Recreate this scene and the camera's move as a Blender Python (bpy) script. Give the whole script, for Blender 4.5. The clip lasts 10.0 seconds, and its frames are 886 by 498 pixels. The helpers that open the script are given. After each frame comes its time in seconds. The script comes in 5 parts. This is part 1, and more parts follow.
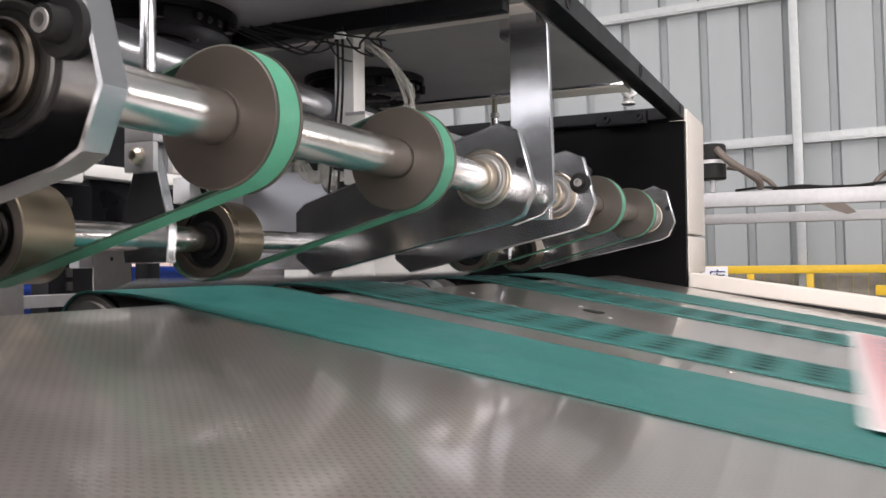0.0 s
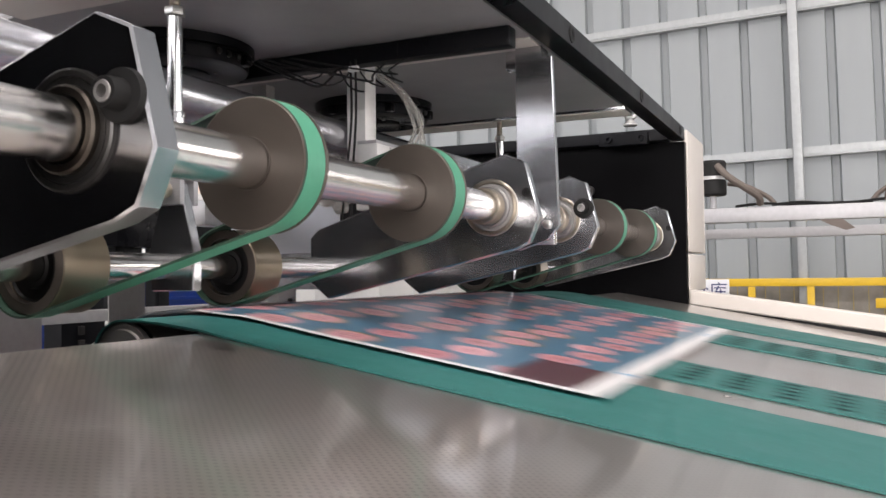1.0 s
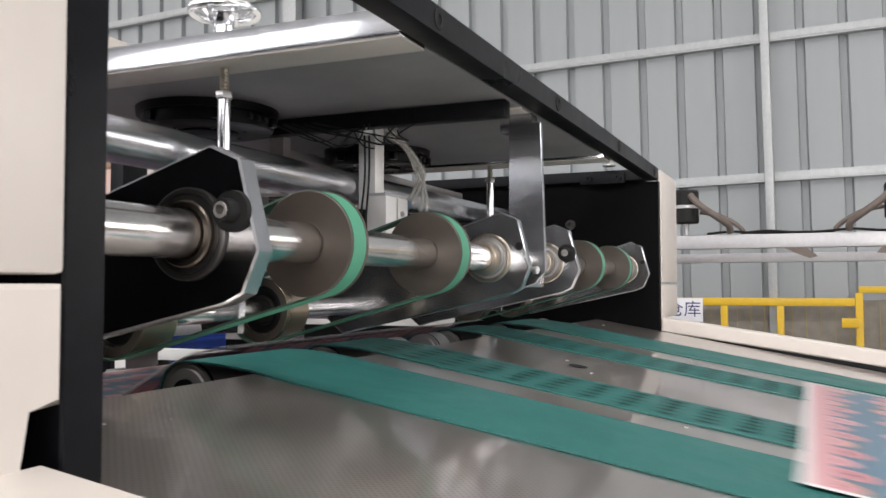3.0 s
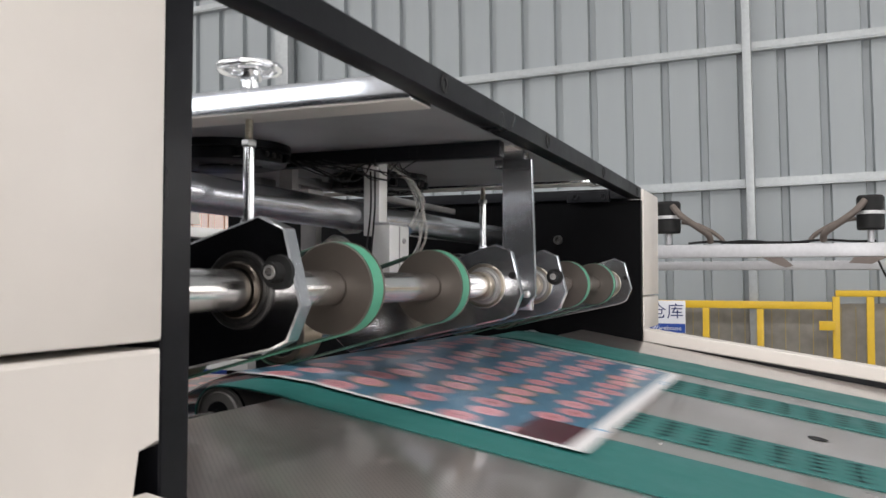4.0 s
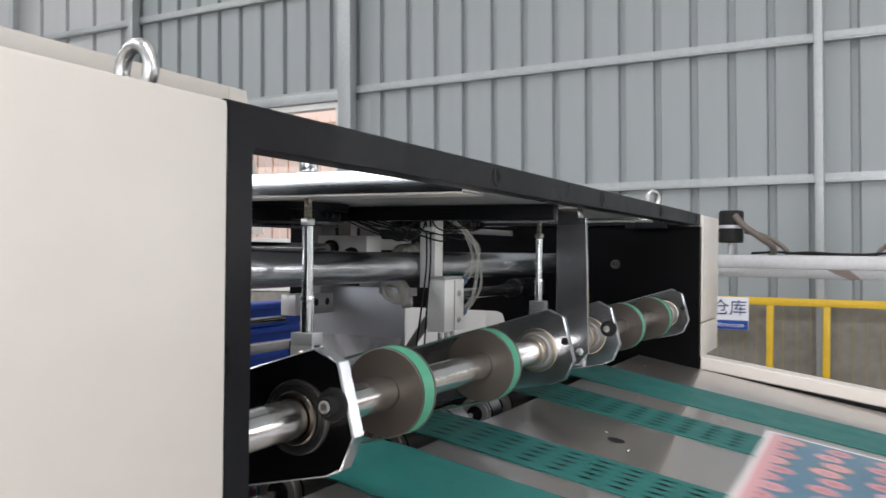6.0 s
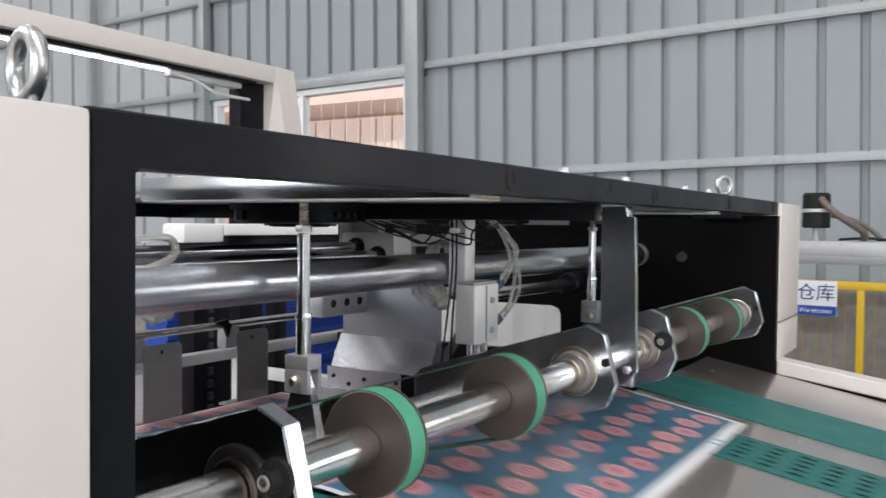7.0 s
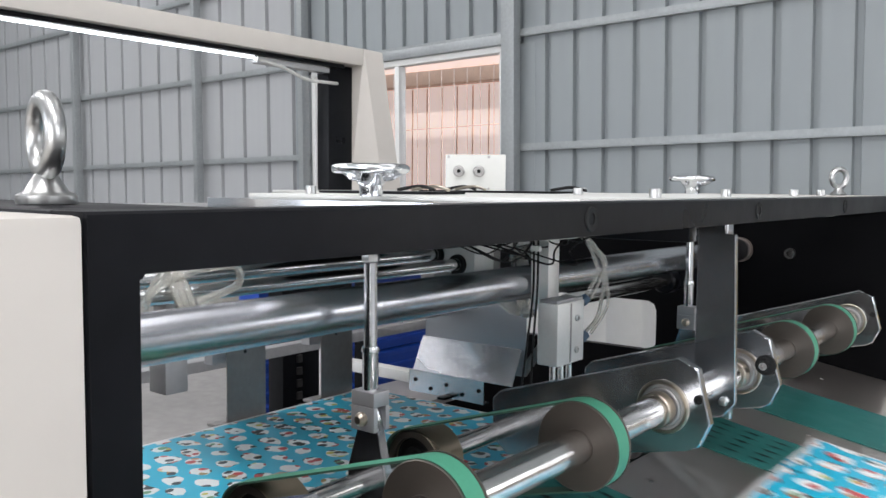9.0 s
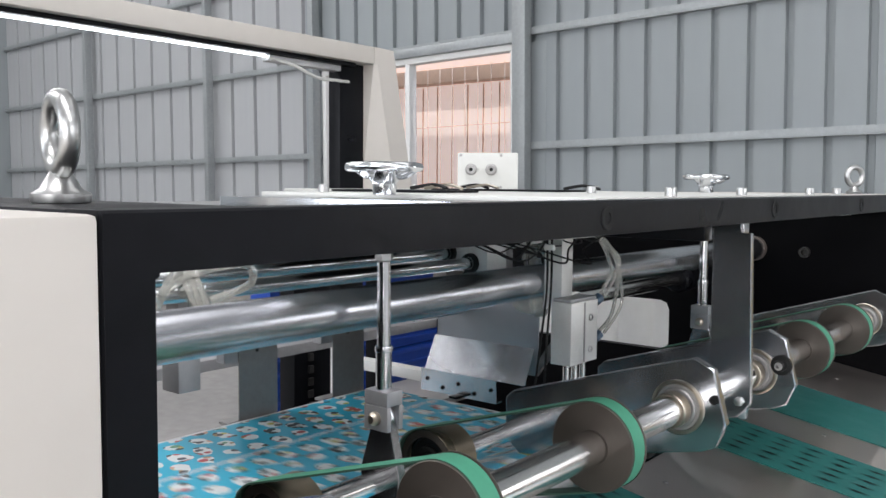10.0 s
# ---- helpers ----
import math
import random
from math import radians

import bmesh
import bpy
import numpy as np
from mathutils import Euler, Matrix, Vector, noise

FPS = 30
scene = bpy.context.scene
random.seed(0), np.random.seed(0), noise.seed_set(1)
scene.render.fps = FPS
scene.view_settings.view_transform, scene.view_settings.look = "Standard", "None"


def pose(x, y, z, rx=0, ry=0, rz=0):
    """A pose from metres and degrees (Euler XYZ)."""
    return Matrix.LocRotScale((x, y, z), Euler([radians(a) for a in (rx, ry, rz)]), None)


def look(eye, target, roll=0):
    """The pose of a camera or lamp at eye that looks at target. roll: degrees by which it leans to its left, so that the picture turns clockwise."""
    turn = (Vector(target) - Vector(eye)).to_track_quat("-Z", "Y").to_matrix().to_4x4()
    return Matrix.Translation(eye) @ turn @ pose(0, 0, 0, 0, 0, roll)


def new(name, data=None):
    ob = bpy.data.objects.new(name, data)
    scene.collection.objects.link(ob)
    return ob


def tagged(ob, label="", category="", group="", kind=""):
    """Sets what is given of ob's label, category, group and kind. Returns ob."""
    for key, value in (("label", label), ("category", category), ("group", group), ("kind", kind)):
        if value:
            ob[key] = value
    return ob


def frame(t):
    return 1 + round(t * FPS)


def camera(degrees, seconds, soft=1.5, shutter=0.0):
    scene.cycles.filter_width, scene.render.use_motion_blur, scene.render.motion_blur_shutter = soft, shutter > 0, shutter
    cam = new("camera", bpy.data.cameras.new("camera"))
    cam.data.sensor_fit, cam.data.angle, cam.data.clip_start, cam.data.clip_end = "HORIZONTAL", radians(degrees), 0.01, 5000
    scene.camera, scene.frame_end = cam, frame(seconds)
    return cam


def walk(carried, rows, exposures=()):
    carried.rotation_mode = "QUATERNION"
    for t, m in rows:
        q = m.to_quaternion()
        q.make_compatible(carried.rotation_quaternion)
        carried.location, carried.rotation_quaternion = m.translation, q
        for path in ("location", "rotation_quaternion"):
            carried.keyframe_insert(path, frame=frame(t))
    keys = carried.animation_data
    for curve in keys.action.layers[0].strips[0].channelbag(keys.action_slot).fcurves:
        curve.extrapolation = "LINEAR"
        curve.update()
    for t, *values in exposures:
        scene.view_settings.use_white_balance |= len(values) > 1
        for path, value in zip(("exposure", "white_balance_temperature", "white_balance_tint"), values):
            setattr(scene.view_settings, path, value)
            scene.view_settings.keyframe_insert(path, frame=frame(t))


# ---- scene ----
cam = camera(54.6, 10.0, shutter=0.65)
PATH = [
    (0, (-0.007, 0.142, 1.139), (-0.841, 1.96, 1.178), -0.7),
    (0.5, (-0.001, 0.12, 1.146), (-0.84, 1.935, 1.201), -0.9),
    (1, (0.004, 0.095, 1.158), (-0.833, 1.91, 1.22), -0.7),
    (1.5, (0.016, 0.063, 1.168), (-0.817, 1.88, 1.241), -0.7),
    (2, (0.028, 0.019, 1.178), (-0.799, 1.838, 1.264), -0.7),
    (2.5, (0.035, -0.02, 1.191), (-0.778, 1.805, 1.278), -0.4),
    (4, (0.074, -0.201, 1.253), (-0.689, 1.646, 1.325), 0.1),
    (4.5, (0.09, -0.249, 1.296), (-0.676, 1.597, 1.356), 0.1),
    (5, (0.091, -0.273, 1.338), (-0.691, 1.567, 1.388), 0.4),
    (5.5, (0.096, -0.277, 1.378), (-0.727, 1.546, 1.409), 0.6),
    (6.8, (0.094, -0.058, 1.440), (-0.929, 1.660, 1.395), 0.6),
    (7, (0.088, -0.030, 1.452), (-0.964, 1.670, 1.394), 0.6),
    (7.5, (0.070, 0.025, 1.476), (-1.052, 1.678, 1.386), 0.5),
    (8, (0.063, 0.050, 1.503), (-1.113, 1.662, 1.385), 0.4),
    (8.5, (0.062, 0.056, 1.522), (-1.152, 1.639, 1.384), 0.4),
    (9, (0.066, 0.055, 1.531), (-1.171, 1.620, 1.384), 0.5),
    (9.5, (0.063, 0.057, 1.532), (-1.186, 1.613, 1.380), 0.5),
    (10, (0.059, 0.057, 1.531), (-1.197, 1.608, 1.380), 0.5),
]
walk(cam, [(t, look(eye, target, roll)) for t, eye, target, roll in PATH],
     [(0, -0.08, 6750, 17), (2.5, -0.24, 6700, 16), (4, -0.47, 6550, 13), (5.5, -0.51, 6420, 12), (7, -0.41, 6300, 12), (10, -0.50, 6240, 12)])

# ---- light ----
SKY = bpy.data.worlds.new("sky")
scene.world = SKY
SKY.use_nodes = True
sky_tex = SKY.node_tree.nodes.new("ShaderNodeTexSky")
sky_tex.sky_type, sky_tex.sun_disc = "NISHITA", False
sky_tex.sun_elevation, sky_tex.sun_rotation = radians(50), radians(140)
SKY.node_tree.links.new(sky_tex.outputs[0], SKY.node_tree.nodes["Background"].inputs[0])
SKY.node_tree.nodes["Background"].inputs[1].default_value = 0.12
sun = new("sun", bpy.data.lights.new("sun", "SUN"))
sun.data.energy, sun.data.angle, sun.data.color = 3.0, radians(0.5), (1.0, 0.95, 0.88)
sun.matrix_world = look((0, 0, 20), (-4.5, 9.0, 7.0))

# area lamps in unseen roof openings and an unseen gate stand in for daylight
ROOF_Z = 6.4
ROOF_LIGHTS = [(-11.5, -1.2), (-11.5, 3.4), (-7.0, -1.2), (-7.0, 3.4), (0.0, -1.2), (0.0, 3.4), (5.0, -1.2), (5.0, 3.4)]
for lx, ly in ROOF_LIGHTS:
    lamp = new("roof_daylight", bpy.data.lights.new("roof_daylight", "AREA"))
    lamp.data.shape, lamp.data.size, lamp.data.size_y = "RECTANGLE", 3.6, 1.1
    lamp.data.energy, lamp.data.color = (290 if ly < 0 else 150 if lx < -9 else 95 if lx < -5 else 42), (1.0, 0.98, 0.955)
    lamp.matrix_world = pose(lx, ly, ROOF_Z + 0.02)
gate = new("gate_daylight", bpy.data.lights.new("gate_daylight", "AREA"))
gate.data.shape, gate.data.size, gate.data.size_y = "RECTANGLE", 4.6, 3.6
gate.data.energy, gate.data.color = 430, (1.0, 0.985, 0.965)
gate.matrix_world = look((1.5, -5.95, 2.0), (1.5, 0, 1.9))

# unseen window band, added for shaft highlights and a brighter machine interior
band = new("added_east_band_light", bpy.data.lights.new("added_east_band_light", "AREA"))
band.data.shape, band.data.size, band.data.size_y = "RECTANGLE", 7.0, 1.8
band.data.energy, band.data.color = 260, (1.0, 0.985, 0.965)
band.matrix_world = look((8.98, 0.5, 3.3), (0, 0.5, 2.0))

# unseen window band, added as something bright for deck bar and plates to reflect
south_band = new("added_south_band_light", bpy.data.lights.new("added_south_band_light", "AREA"))
south_band.data.shape, south_band.data.size, south_band.data.size_y = "RECTANGLE", 6.4, 1.8
south_band.data.energy, south_band.data.color = 230, (0.97, 0.985, 1.0)
south_band.matrix_world = look((-5.8, -5.98, 3.3), (-5.8, 0, 3.0))

# lamp in an unseen window, added to streak bar and shafts with reflections
east_sky = new("added_window_light", bpy.data.lights.new("added_window_light", "AREA"))
east_sky.data.shape, east_sky.data.size, east_sky.data.size_y = "RECTANGLE", 2.3, 1.55
east_sky.data.energy, east_sky.data.color = 75, (1.0, 0.985, 0.965)
east_sky.matrix_world = look((4.5, 6.3, 1.98), (4.3, 0, 1.9))

# ---- materials ----
def shader(name, color, rough=0.5, metal=0.0, grain=0.0, scale=40.0, bump=0.0, stretch=(1, 1, 1), wear=0.0, coat=0.0, spec=0.5):
    m = bpy.data.materials.new(name)
    m.use_nodes = True
    n, l = m.node_tree.nodes, m.node_tree.links
    b = n["Principled BSDF"]
    b.inputs["Base Color"].default_value = (*color, 1)
    b.inputs["Roughness"].default_value, b.inputs["Metallic"].default_value = rough, metal
    b.inputs["Coat Weight"].default_value = coat
    b.inputs["Specular IOR Level"].default_value = spec
    co = n.new("ShaderNodeTexCoord")
    mp = n.new("ShaderNodeMapping")
    mp.inputs["Scale"].default_value = stretch
    l.new(co.outputs["Object"], mp.inputs["Vector"])
    fine = n.new("ShaderNodeTexNoise")
    fine.inputs["Scale"].default_value, fine.inputs["Detail"].default_value = scale, 5
    l.new(mp.outputs[0], fine.inputs["Vector"])
    broad = n.new("ShaderNodeTexNoise")
    broad.inputs["Scale"].default_value, broad.inputs["Detail"].default_value = max(scale / 12, 1.5), 4
    l.new(co.outputs["Object"], broad.inputs["Vector"])
    if grain:
        both = n.new("ShaderNodeMath")
        both.operation = "ADD"
        l.new(fine.outputs[0], both.inputs[0]), l.new(broad.outputs[0], both.inputs[1])
        rng = n.new("ShaderNodeMapRange")
        rng.inputs["From Min"].default_value, rng.inputs["From Max"].default_value = 0.6, 1.4
        rng.inputs["To Min"].default_value, rng.inputs["To Max"].default_value = 1 - grain, 1 + grain
        l.new(both.outputs[0], rng.inputs[0])
        mix = n.new("ShaderNodeVectorMath")
        mix.operation = "SCALE"
        mix.inputs[0].default_value = color
        l.new(rng.outputs[0], mix.inputs["Scale"])
        l.new(mix.outputs[0], b.inputs["Base Color"])
    if wear:
        rr = n.new("ShaderNodeMapRange")
        rr.inputs["From Min"].default_value, rr.inputs["From Max"].default_value = 0.3, 0.7
        rr.inputs["To Min"].default_value, rr.inputs["To Max"].default_value = max(rough - wear, 0.03), min(rough + wear, 1)
        l.new(broad.outputs[0], rr.inputs[0])
        l.new(rr.outputs[0], b.inputs["Roughness"])
    if bump:
        bp = n.new("ShaderNodeBump")
        bp.inputs["Strength"].default_value, bp.inputs["Distance"].default_value = bump, 0.002
        l.new(fine.outputs[0], bp.inputs["Height"])
        l.new(bp.outputs[0], b.inputs["Normal"])
    return m


def glow(name, color, strength):
    m = bpy.data.materials.new(name)
    m.use_nodes = True
    b = m.node_tree.nodes["Principled BSDF"]
    b.inputs["Base Color"].default_value = (*color, 1)
    b.inputs["Emission Color"].default_value = (*color, 1)
    b.inputs["Emission Strength"].default_value = strength
    return m


CREAM = shader("cream_paint", (0.57, 0.535, 0.49), 0.42, grain=0.03, scale=25, bump=0.05, wear=0.08)
BLACK = shader("black_paint", (0.0050, 0.0053, 0.0068), 0.36, grain=0.35, scale=45, bump=0.12, wear=0.14, spec=0.13)
BLACK_GLOSS = shader("black_enamel", (0.002, 0.002, 0.0025), 0.45, grain=0.2, scale=30, bump=0.04, wear=0.08, spec=0.06)
CHROME = shader("ground_steel_shaft", (0.74, 0.72, 0.70), 0.21, 1.0, grain=0.12, scale=190, stretch=(1, 0.06, 1), wear=0.05, bump=0.05)
POLISHED = shader("hard_chrome", (0.72, 0.73, 0.74), 0.19, 1.0, grain=0.05, scale=90, stretch=(1, 0.15, 1), wear=0.02)
BAR_STEEL = shader("drawn_chromed_bar", (0.58, 0.59, 0.62), 0.26, 1.0, grain=0.07, scale=150, stretch=(1, 0.02, 1), wear=0.0, bump=0.006)
PLATE = shader("plated_steel", (0.50, 0.51, 0.53), 0.17, 0.96, grain=0.2, scale=22, wear=0.1, bump=0.03)
# darker copy of PLATE: the black panel's reflection is put into the colour
PLATE_DARK = shader("dark_reflecting_plated_steel", (0.42, 0.42, 0.43), 0.14, 1.0, grain=0.2, scale=25, wear=0.06)
ALU = shader("aluminium", (0.66, 0.66, 0.66), 0.36, 1.0, grain=0.08, scale=120, wear=0.08, bump=0.04)
ALU_DULL = shader("dull_aluminium", (0.44, 0.44, 0.45), 0.5, 0.6, grain=0.1, scale=60, wear=0.1)
BRIGHT = shader("bright_galvanised", (0.78, 0.80, 0.83), 0.16, 1.0, grain=0.2, scale=26, wear=0.10, bump=0.05)
ALU_SATIN = shader("satin_aluminium", (0.74, 0.74, 0.72), 0.48, 0.55, grain=0.05, scale=150, wear=0.06)
SMEARED = shader("smeared_bright_sheet", (0.86, 0.87, 0.90), 0.24, 0.8, grain=0.30, scale=26, stretch=(1, 1, 0.25), wear=0.16, bump=0.18)
GREY_WEB = shader("mill_finish_sheet", (0.40, 0.41, 0.43), 0.34, 0.8, grain=0.14, scale=7, wear=0.12, bump=0.03)
GREY_STEEL = shader("grey_steel", (0.36, 0.35, 0.34), 0.42, 0.8, grain=0.1, scale=70, wear=0.1, bump=0.03)
BROWN = shader("hard_anodised_brown", (0.072, 0.060, 0.050), 0.42, 0.35, grain=0.1, scale=140, wear=0.07, bump=0.04)
BRONZE = shader("worn_bronze_grey", (0.27, 0.225, 0.165), 0.3, 0.85, grain=0.28, scale=30, stretch=(1, 0.3, 1), wear=0.1)
BELT_LIGHT = shader("mint_green_belt", (0.062, 0.275, 0.172), 0.55, grain=0.06, scale=200, bump=0.08)
BELT_DARK = shader("teal_belt", (0.012, 0.118, 0.108), 0.5, grain=0.10, scale=160, bump=0.1, wear=0.08)
BELT_EDGE = shader("dark_belt_core", (0.01, 0.02, 0.02), 0.7, grain=0.1)
# belt edges and inner face: grime and shade are both in this dark colour
BELT_INNER = shader("grubby_shaded_belt_backing", (0.035, 0.085, 0.058), 0.6, grain=0.15, scale=120, wear=0.1)
RUBBER = shader("black_rubber", (0.010, 0.010, 0.010), 0.6, grain=0.2, bump=0.1, spec=0.25)
OLD_BRASS = shader("oily_bearing_steel", (0.13, 0.113, 0.096), 0.38, 1.0, grain=0.15, scale=90, wear=0.1)
DARK_STEEL = shader("blackened_steel", (0.07, 0.068, 0.066), 0.4, 0.8, grain=0.15, scale=90, wear=0.1)
ZINC = shader("zinc_screw", (0.5, 0.5, 0.49), 0.34, 1.0, grain=0.1, scale=200)
BRASSY = shader("yellowed_zinc", (0.42, 0.375, 0.31), 0.3, 1.0, grain=0.1, scale=120)
GREY_PLASTIC = shader("light_grey_plastic", (0.60, 0.60, 0.57), 0.45, grain=0.03, scale=60, bump=0.03)
GREY_SHEET = shader("grey_sheet_metal", (0.48, 0.48, 0.48), 0.36, 0.3, grain=0.06, scale=30, wear=0.08)
# darker than GREY_SHEET: shade under the deck is put into the colour
UNDERSIDE = shader("shaded_grey_underside", (0.27, 0.27, 0.27), 0.45, 0.2, grain=0.14, scale=14, wear=0.12)
WHITE = shader("white_paint", (0.78, 0.78, 0.76), 0.4, grain=0.03, scale=30, wear=0.08)
BLUE = shader("blue_plastic", (0.006, 0.055, 0.36), 0.42, grain=0.12, scale=30, bump=0.1)
RUST = shader("dusty_brown_metal", (0.14, 0.115, 0.10), 0.6, 0.3, grain=0.2, scale=40)
DUSTY = shader("dusty_render", (0.24, 0.225, 0.20), 0.8, grain=0.3, scale=14, bump=0.3)
YELLOW = shader("yellow_paint", (0.66, 0.42, 0.012), 0.42, grain=0.08, scale=30, wear=0.1)
DULL_YELLOW = shader("dusty_yellow_wire", (0.36, 0.27, 0.08), 0.6, grain=0.2, scale=30)
CLADDING = shader("pale_grey_cladding", (0.290, 0.318, 0.328), 0.45, 0.0, grain=0.05, scale=8, stretch=(1, 1, 0.15), wear=0.1)
# lighter grey than CLADDING, for the wide panels
CLADDING_PALE = shader("lighter_grey_cladding", (0.40, 0.41, 0.42), 0.45, 0.0, grain=0.05, scale=8, stretch=(1, 1, 0.15), wear=0.1)
ROOF_SHEET = shader("pale_roof_sheet", (0.58, 0.59, 0.60), 0.5, grain=0.05, scale=8, wear=0.1)
GALV = shader("galvanised_steel", (0.36, 0.38, 0.385), 0.42, 0.45, grain=0.12, scale=35, wear=0.1)
CONCRETE = shader("concrete_floor", (0.30, 0.29, 0.28), 0.6, grain=0.18, scale=12, bump=0.2, wear=0.15)
OUTSIDE = shader("outside_ground", (0.28, 0.26, 0.23), 0.8, grain=0.15, scale=4)
PINK_WALL = shader("glowing_pink_plaster", (0.70, 0.57, 0.50), 0.8, grain=0.14, scale=6)
# the plaster emits light itself, in place of bright sunshine on it
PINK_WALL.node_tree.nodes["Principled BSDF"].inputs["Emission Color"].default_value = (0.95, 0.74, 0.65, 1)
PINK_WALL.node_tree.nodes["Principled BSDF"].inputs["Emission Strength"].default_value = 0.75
PALE_BAR = shader("pale_pink_bars", (0.72, 0.60, 0.54), 0.6, grain=0.08, scale=30)
PINK_TRIM = shader("peach_trim", (0.74, 0.54, 0.42), 0.8, grain=0.1, scale=8)
LED = glow("led_diffuser", (0.95, 0.98, 1.0), 18.0)
LABEL_WHITE = shader("white_sign_face", (0.75, 0.76, 0.80), 0.4, grain=0.02)
LABEL_BLUE = shader("blue_sign_ink", (0.01, 0.06, 0.32), 0.4, grain=0.02)
LABEL_DARK = shader("navy_sign_ink", (0.02, 0.03, 0.13), 0.4, grain=0.02)
# flat pieces in this colour stand for the shade inside slots and holes
DARK_INSIDE = shader("hole_shade_black", (0.004, 0.004, 0.005), 0.6, grain=0.1)
HOSE_BLUE = shader("blue_grey_fitting", (0.05, 0.09, 0.14), 0.4, grain=0.05)
PAPER = shader("white_paper", (0.78, 0.77, 0.75), 0.55, grain=0.03, scale=12)


def clear_plastic(name, tint, rough):
    m = bpy.data.materials.new(name)
    m.use_nodes = True
    b = m.node_tree.nodes["Principled BSDF"]
    b.inputs["Base Color"].default_value = (*tint, 1)
    b.inputs["Roughness"].default_value = rough
    b.inputs["Transmission Weight"].default_value = 0.75
    b.inputs["IOR"].default_value = 1.3
    return m


HOSE = clear_plastic("clear_hose", (0.88, 0.87, 0.82), 0.12)
GLASS = clear_plastic("window_glass", (0.98, 0.98, 0.98), 0.02)
GLASS.node_tree.nodes["Principled BSDF"].inputs["Transmission Weight"].default_value = 1.0
GLASS.node_tree.nodes["Principled BSDF"].inputs["IOR"].default_value = 1.02


def table_steel():
    """Brushed stainless sheet with a fine pressed dimple pattern, smudges and scratches."""
    m = bpy.data.materials.new("dimpled_stainless")
    m.use_nodes = True
    n, l = m.node_tree.nodes, m.node_tree.links
    b = n["Principled BSDF"]
    b.inputs["Metallic"].default_value = 1.0
    b.inputs["Coat Weight"].default_value, b.inputs["Coat Roughness"].default_value, b.inputs["Coat IOR"].default_value = 0.8, 0.09, 1.7
    co = n.new("ShaderNodeTexCoord")
    sep = n.new("ShaderNodeSeparateXYZ")
    l.new(co.outputs["Object"], sep.inputs[0])

    def wave(sock, k, off=0.0):
        mul = n.new("ShaderNodeMath")
        mul.operation, mul.inputs[1].default_value, mul.inputs[2].default_value = "MULTIPLY_ADD", k, off
        l.new(sock, mul.inputs[0])
        s = n.new("ShaderNodeMath")
        s.operation = "SINE"
        l.new(mul.outputs[0], s.inputs[0])
        return s.outputs[0]

    a = n.new("ShaderNodeMath")
    a.operation = "MULTIPLY"
    l.new(wave(sep.outputs[0], 2 * math.pi / 0.0066), a.inputs[0])
    l.new(wave(sep.outputs[1], 2 * math.pi / 0.0066), a.inputs[1])
    dots = n.new("ShaderNodeMapRange")
    dots.inputs["From Min"].default_value, dots.inputs["From Max"].default_value = 0.15, 0.6
    l.new(a.outputs[0], dots.inputs[0])
    smudge = n.new("ShaderNodeTexNoise")
    smudge.inputs["Scale"].default_value, smudge.inputs["Detail"].default_value, smudge.inputs["Distortion"].default_value = 4.0, 1, 0.0
    l.new(co.outputs["Object"], smudge.inputs["Vector"])
    worn = n.new("ShaderNodeMapRange")
    worn.inputs["From Min"].default_value, worn.inputs["From Max"].default_value = 0.25, 0.80
    worn.inputs["To Min"].default_value, worn.inputs["To Max"].default_value = 0.10, 0.55
    worn.interpolation_type = "SMOOTHSTEP"
    l.new(smudge.outputs[0], worn.inputs[0])
    seen = n.new("ShaderNodeMath")
    seen.operation = "MULTIPLY"
    l.new(worn.outputs[0], seen.inputs[1])
    l.new(dots.outputs[0], seen.inputs[0])
    mp = n.new("ShaderNodeMapping")
    mp.inputs["Scale"].default_value = (3, 60, 1)
    l.new(co.outputs["Object"], mp.inputs["Vector"])
    brush = n.new("ShaderNodeTexNoise")
    brush.inputs["Scale"].default_value, brush.inputs["Detail"].default_value = 6, 6
    l.new(mp.outputs[0], brush.inputs["Vector"])
    col = n.new("ShaderNodeMapRange")
    col.inputs["To Min"].default_value, col.inputs["To Max"].default_value = 0.66, 0.42
    l.new(seen.outputs[0], col.inputs[0])
    tint = n.new("ShaderNodeVectorMath")
    tint.operation = "SCALE"
    tint.inputs[0].default_value = (1.0, 0.915, 0.86)
    l.new(col.outputs[0], tint.inputs["Scale"])
    l.new(tint.outputs[0], b.inputs["Base Color"])
    ro = n.new("ShaderNodeMapRange")
    ro.inputs["From Min"].default_value, ro.inputs["From Max"].default_value = 0.3, 0.7
    ro.inputs["To Min"].default_value, ro.inputs["To Max"].default_value = 0.31, 0.42
    l.new(smudge.outputs[0], ro.inputs[0])
    # long wiped streaks that shine more
    wipe = n.new("ShaderNodeMapping")
    wipe.inputs["Scale"].default_value, wipe.inputs["Rotation"].default_value = (16, 2.2, 1), (0, 0, 0.35)
    l.new(co.outputs["Object"], wipe.inputs["Vector"])
    streak = n.new("ShaderNodeTexNoise")
    streak.inputs["Scale"].default_value, streak.inputs["Detail"].default_value, streak.inputs["Distortion"].default_value = 1.2, 1, 0.3
    l.new(wipe.outputs[0], streak.inputs["Vector"])
    shine = n.new("ShaderNodeMapRange")
    shine.inputs["From Min"].default_value, shine.inputs["From Max"].default_value = 0.35, 0.75
    shine.inputs["To Min"].default_value, shine.inputs["To Max"].default_value = 1.0, 0.94
    l.new(streak.outputs[0], shine.inputs[0])
    wiped = n.new("ShaderNodeMath")
    wiped.operation = "MULTIPLY"
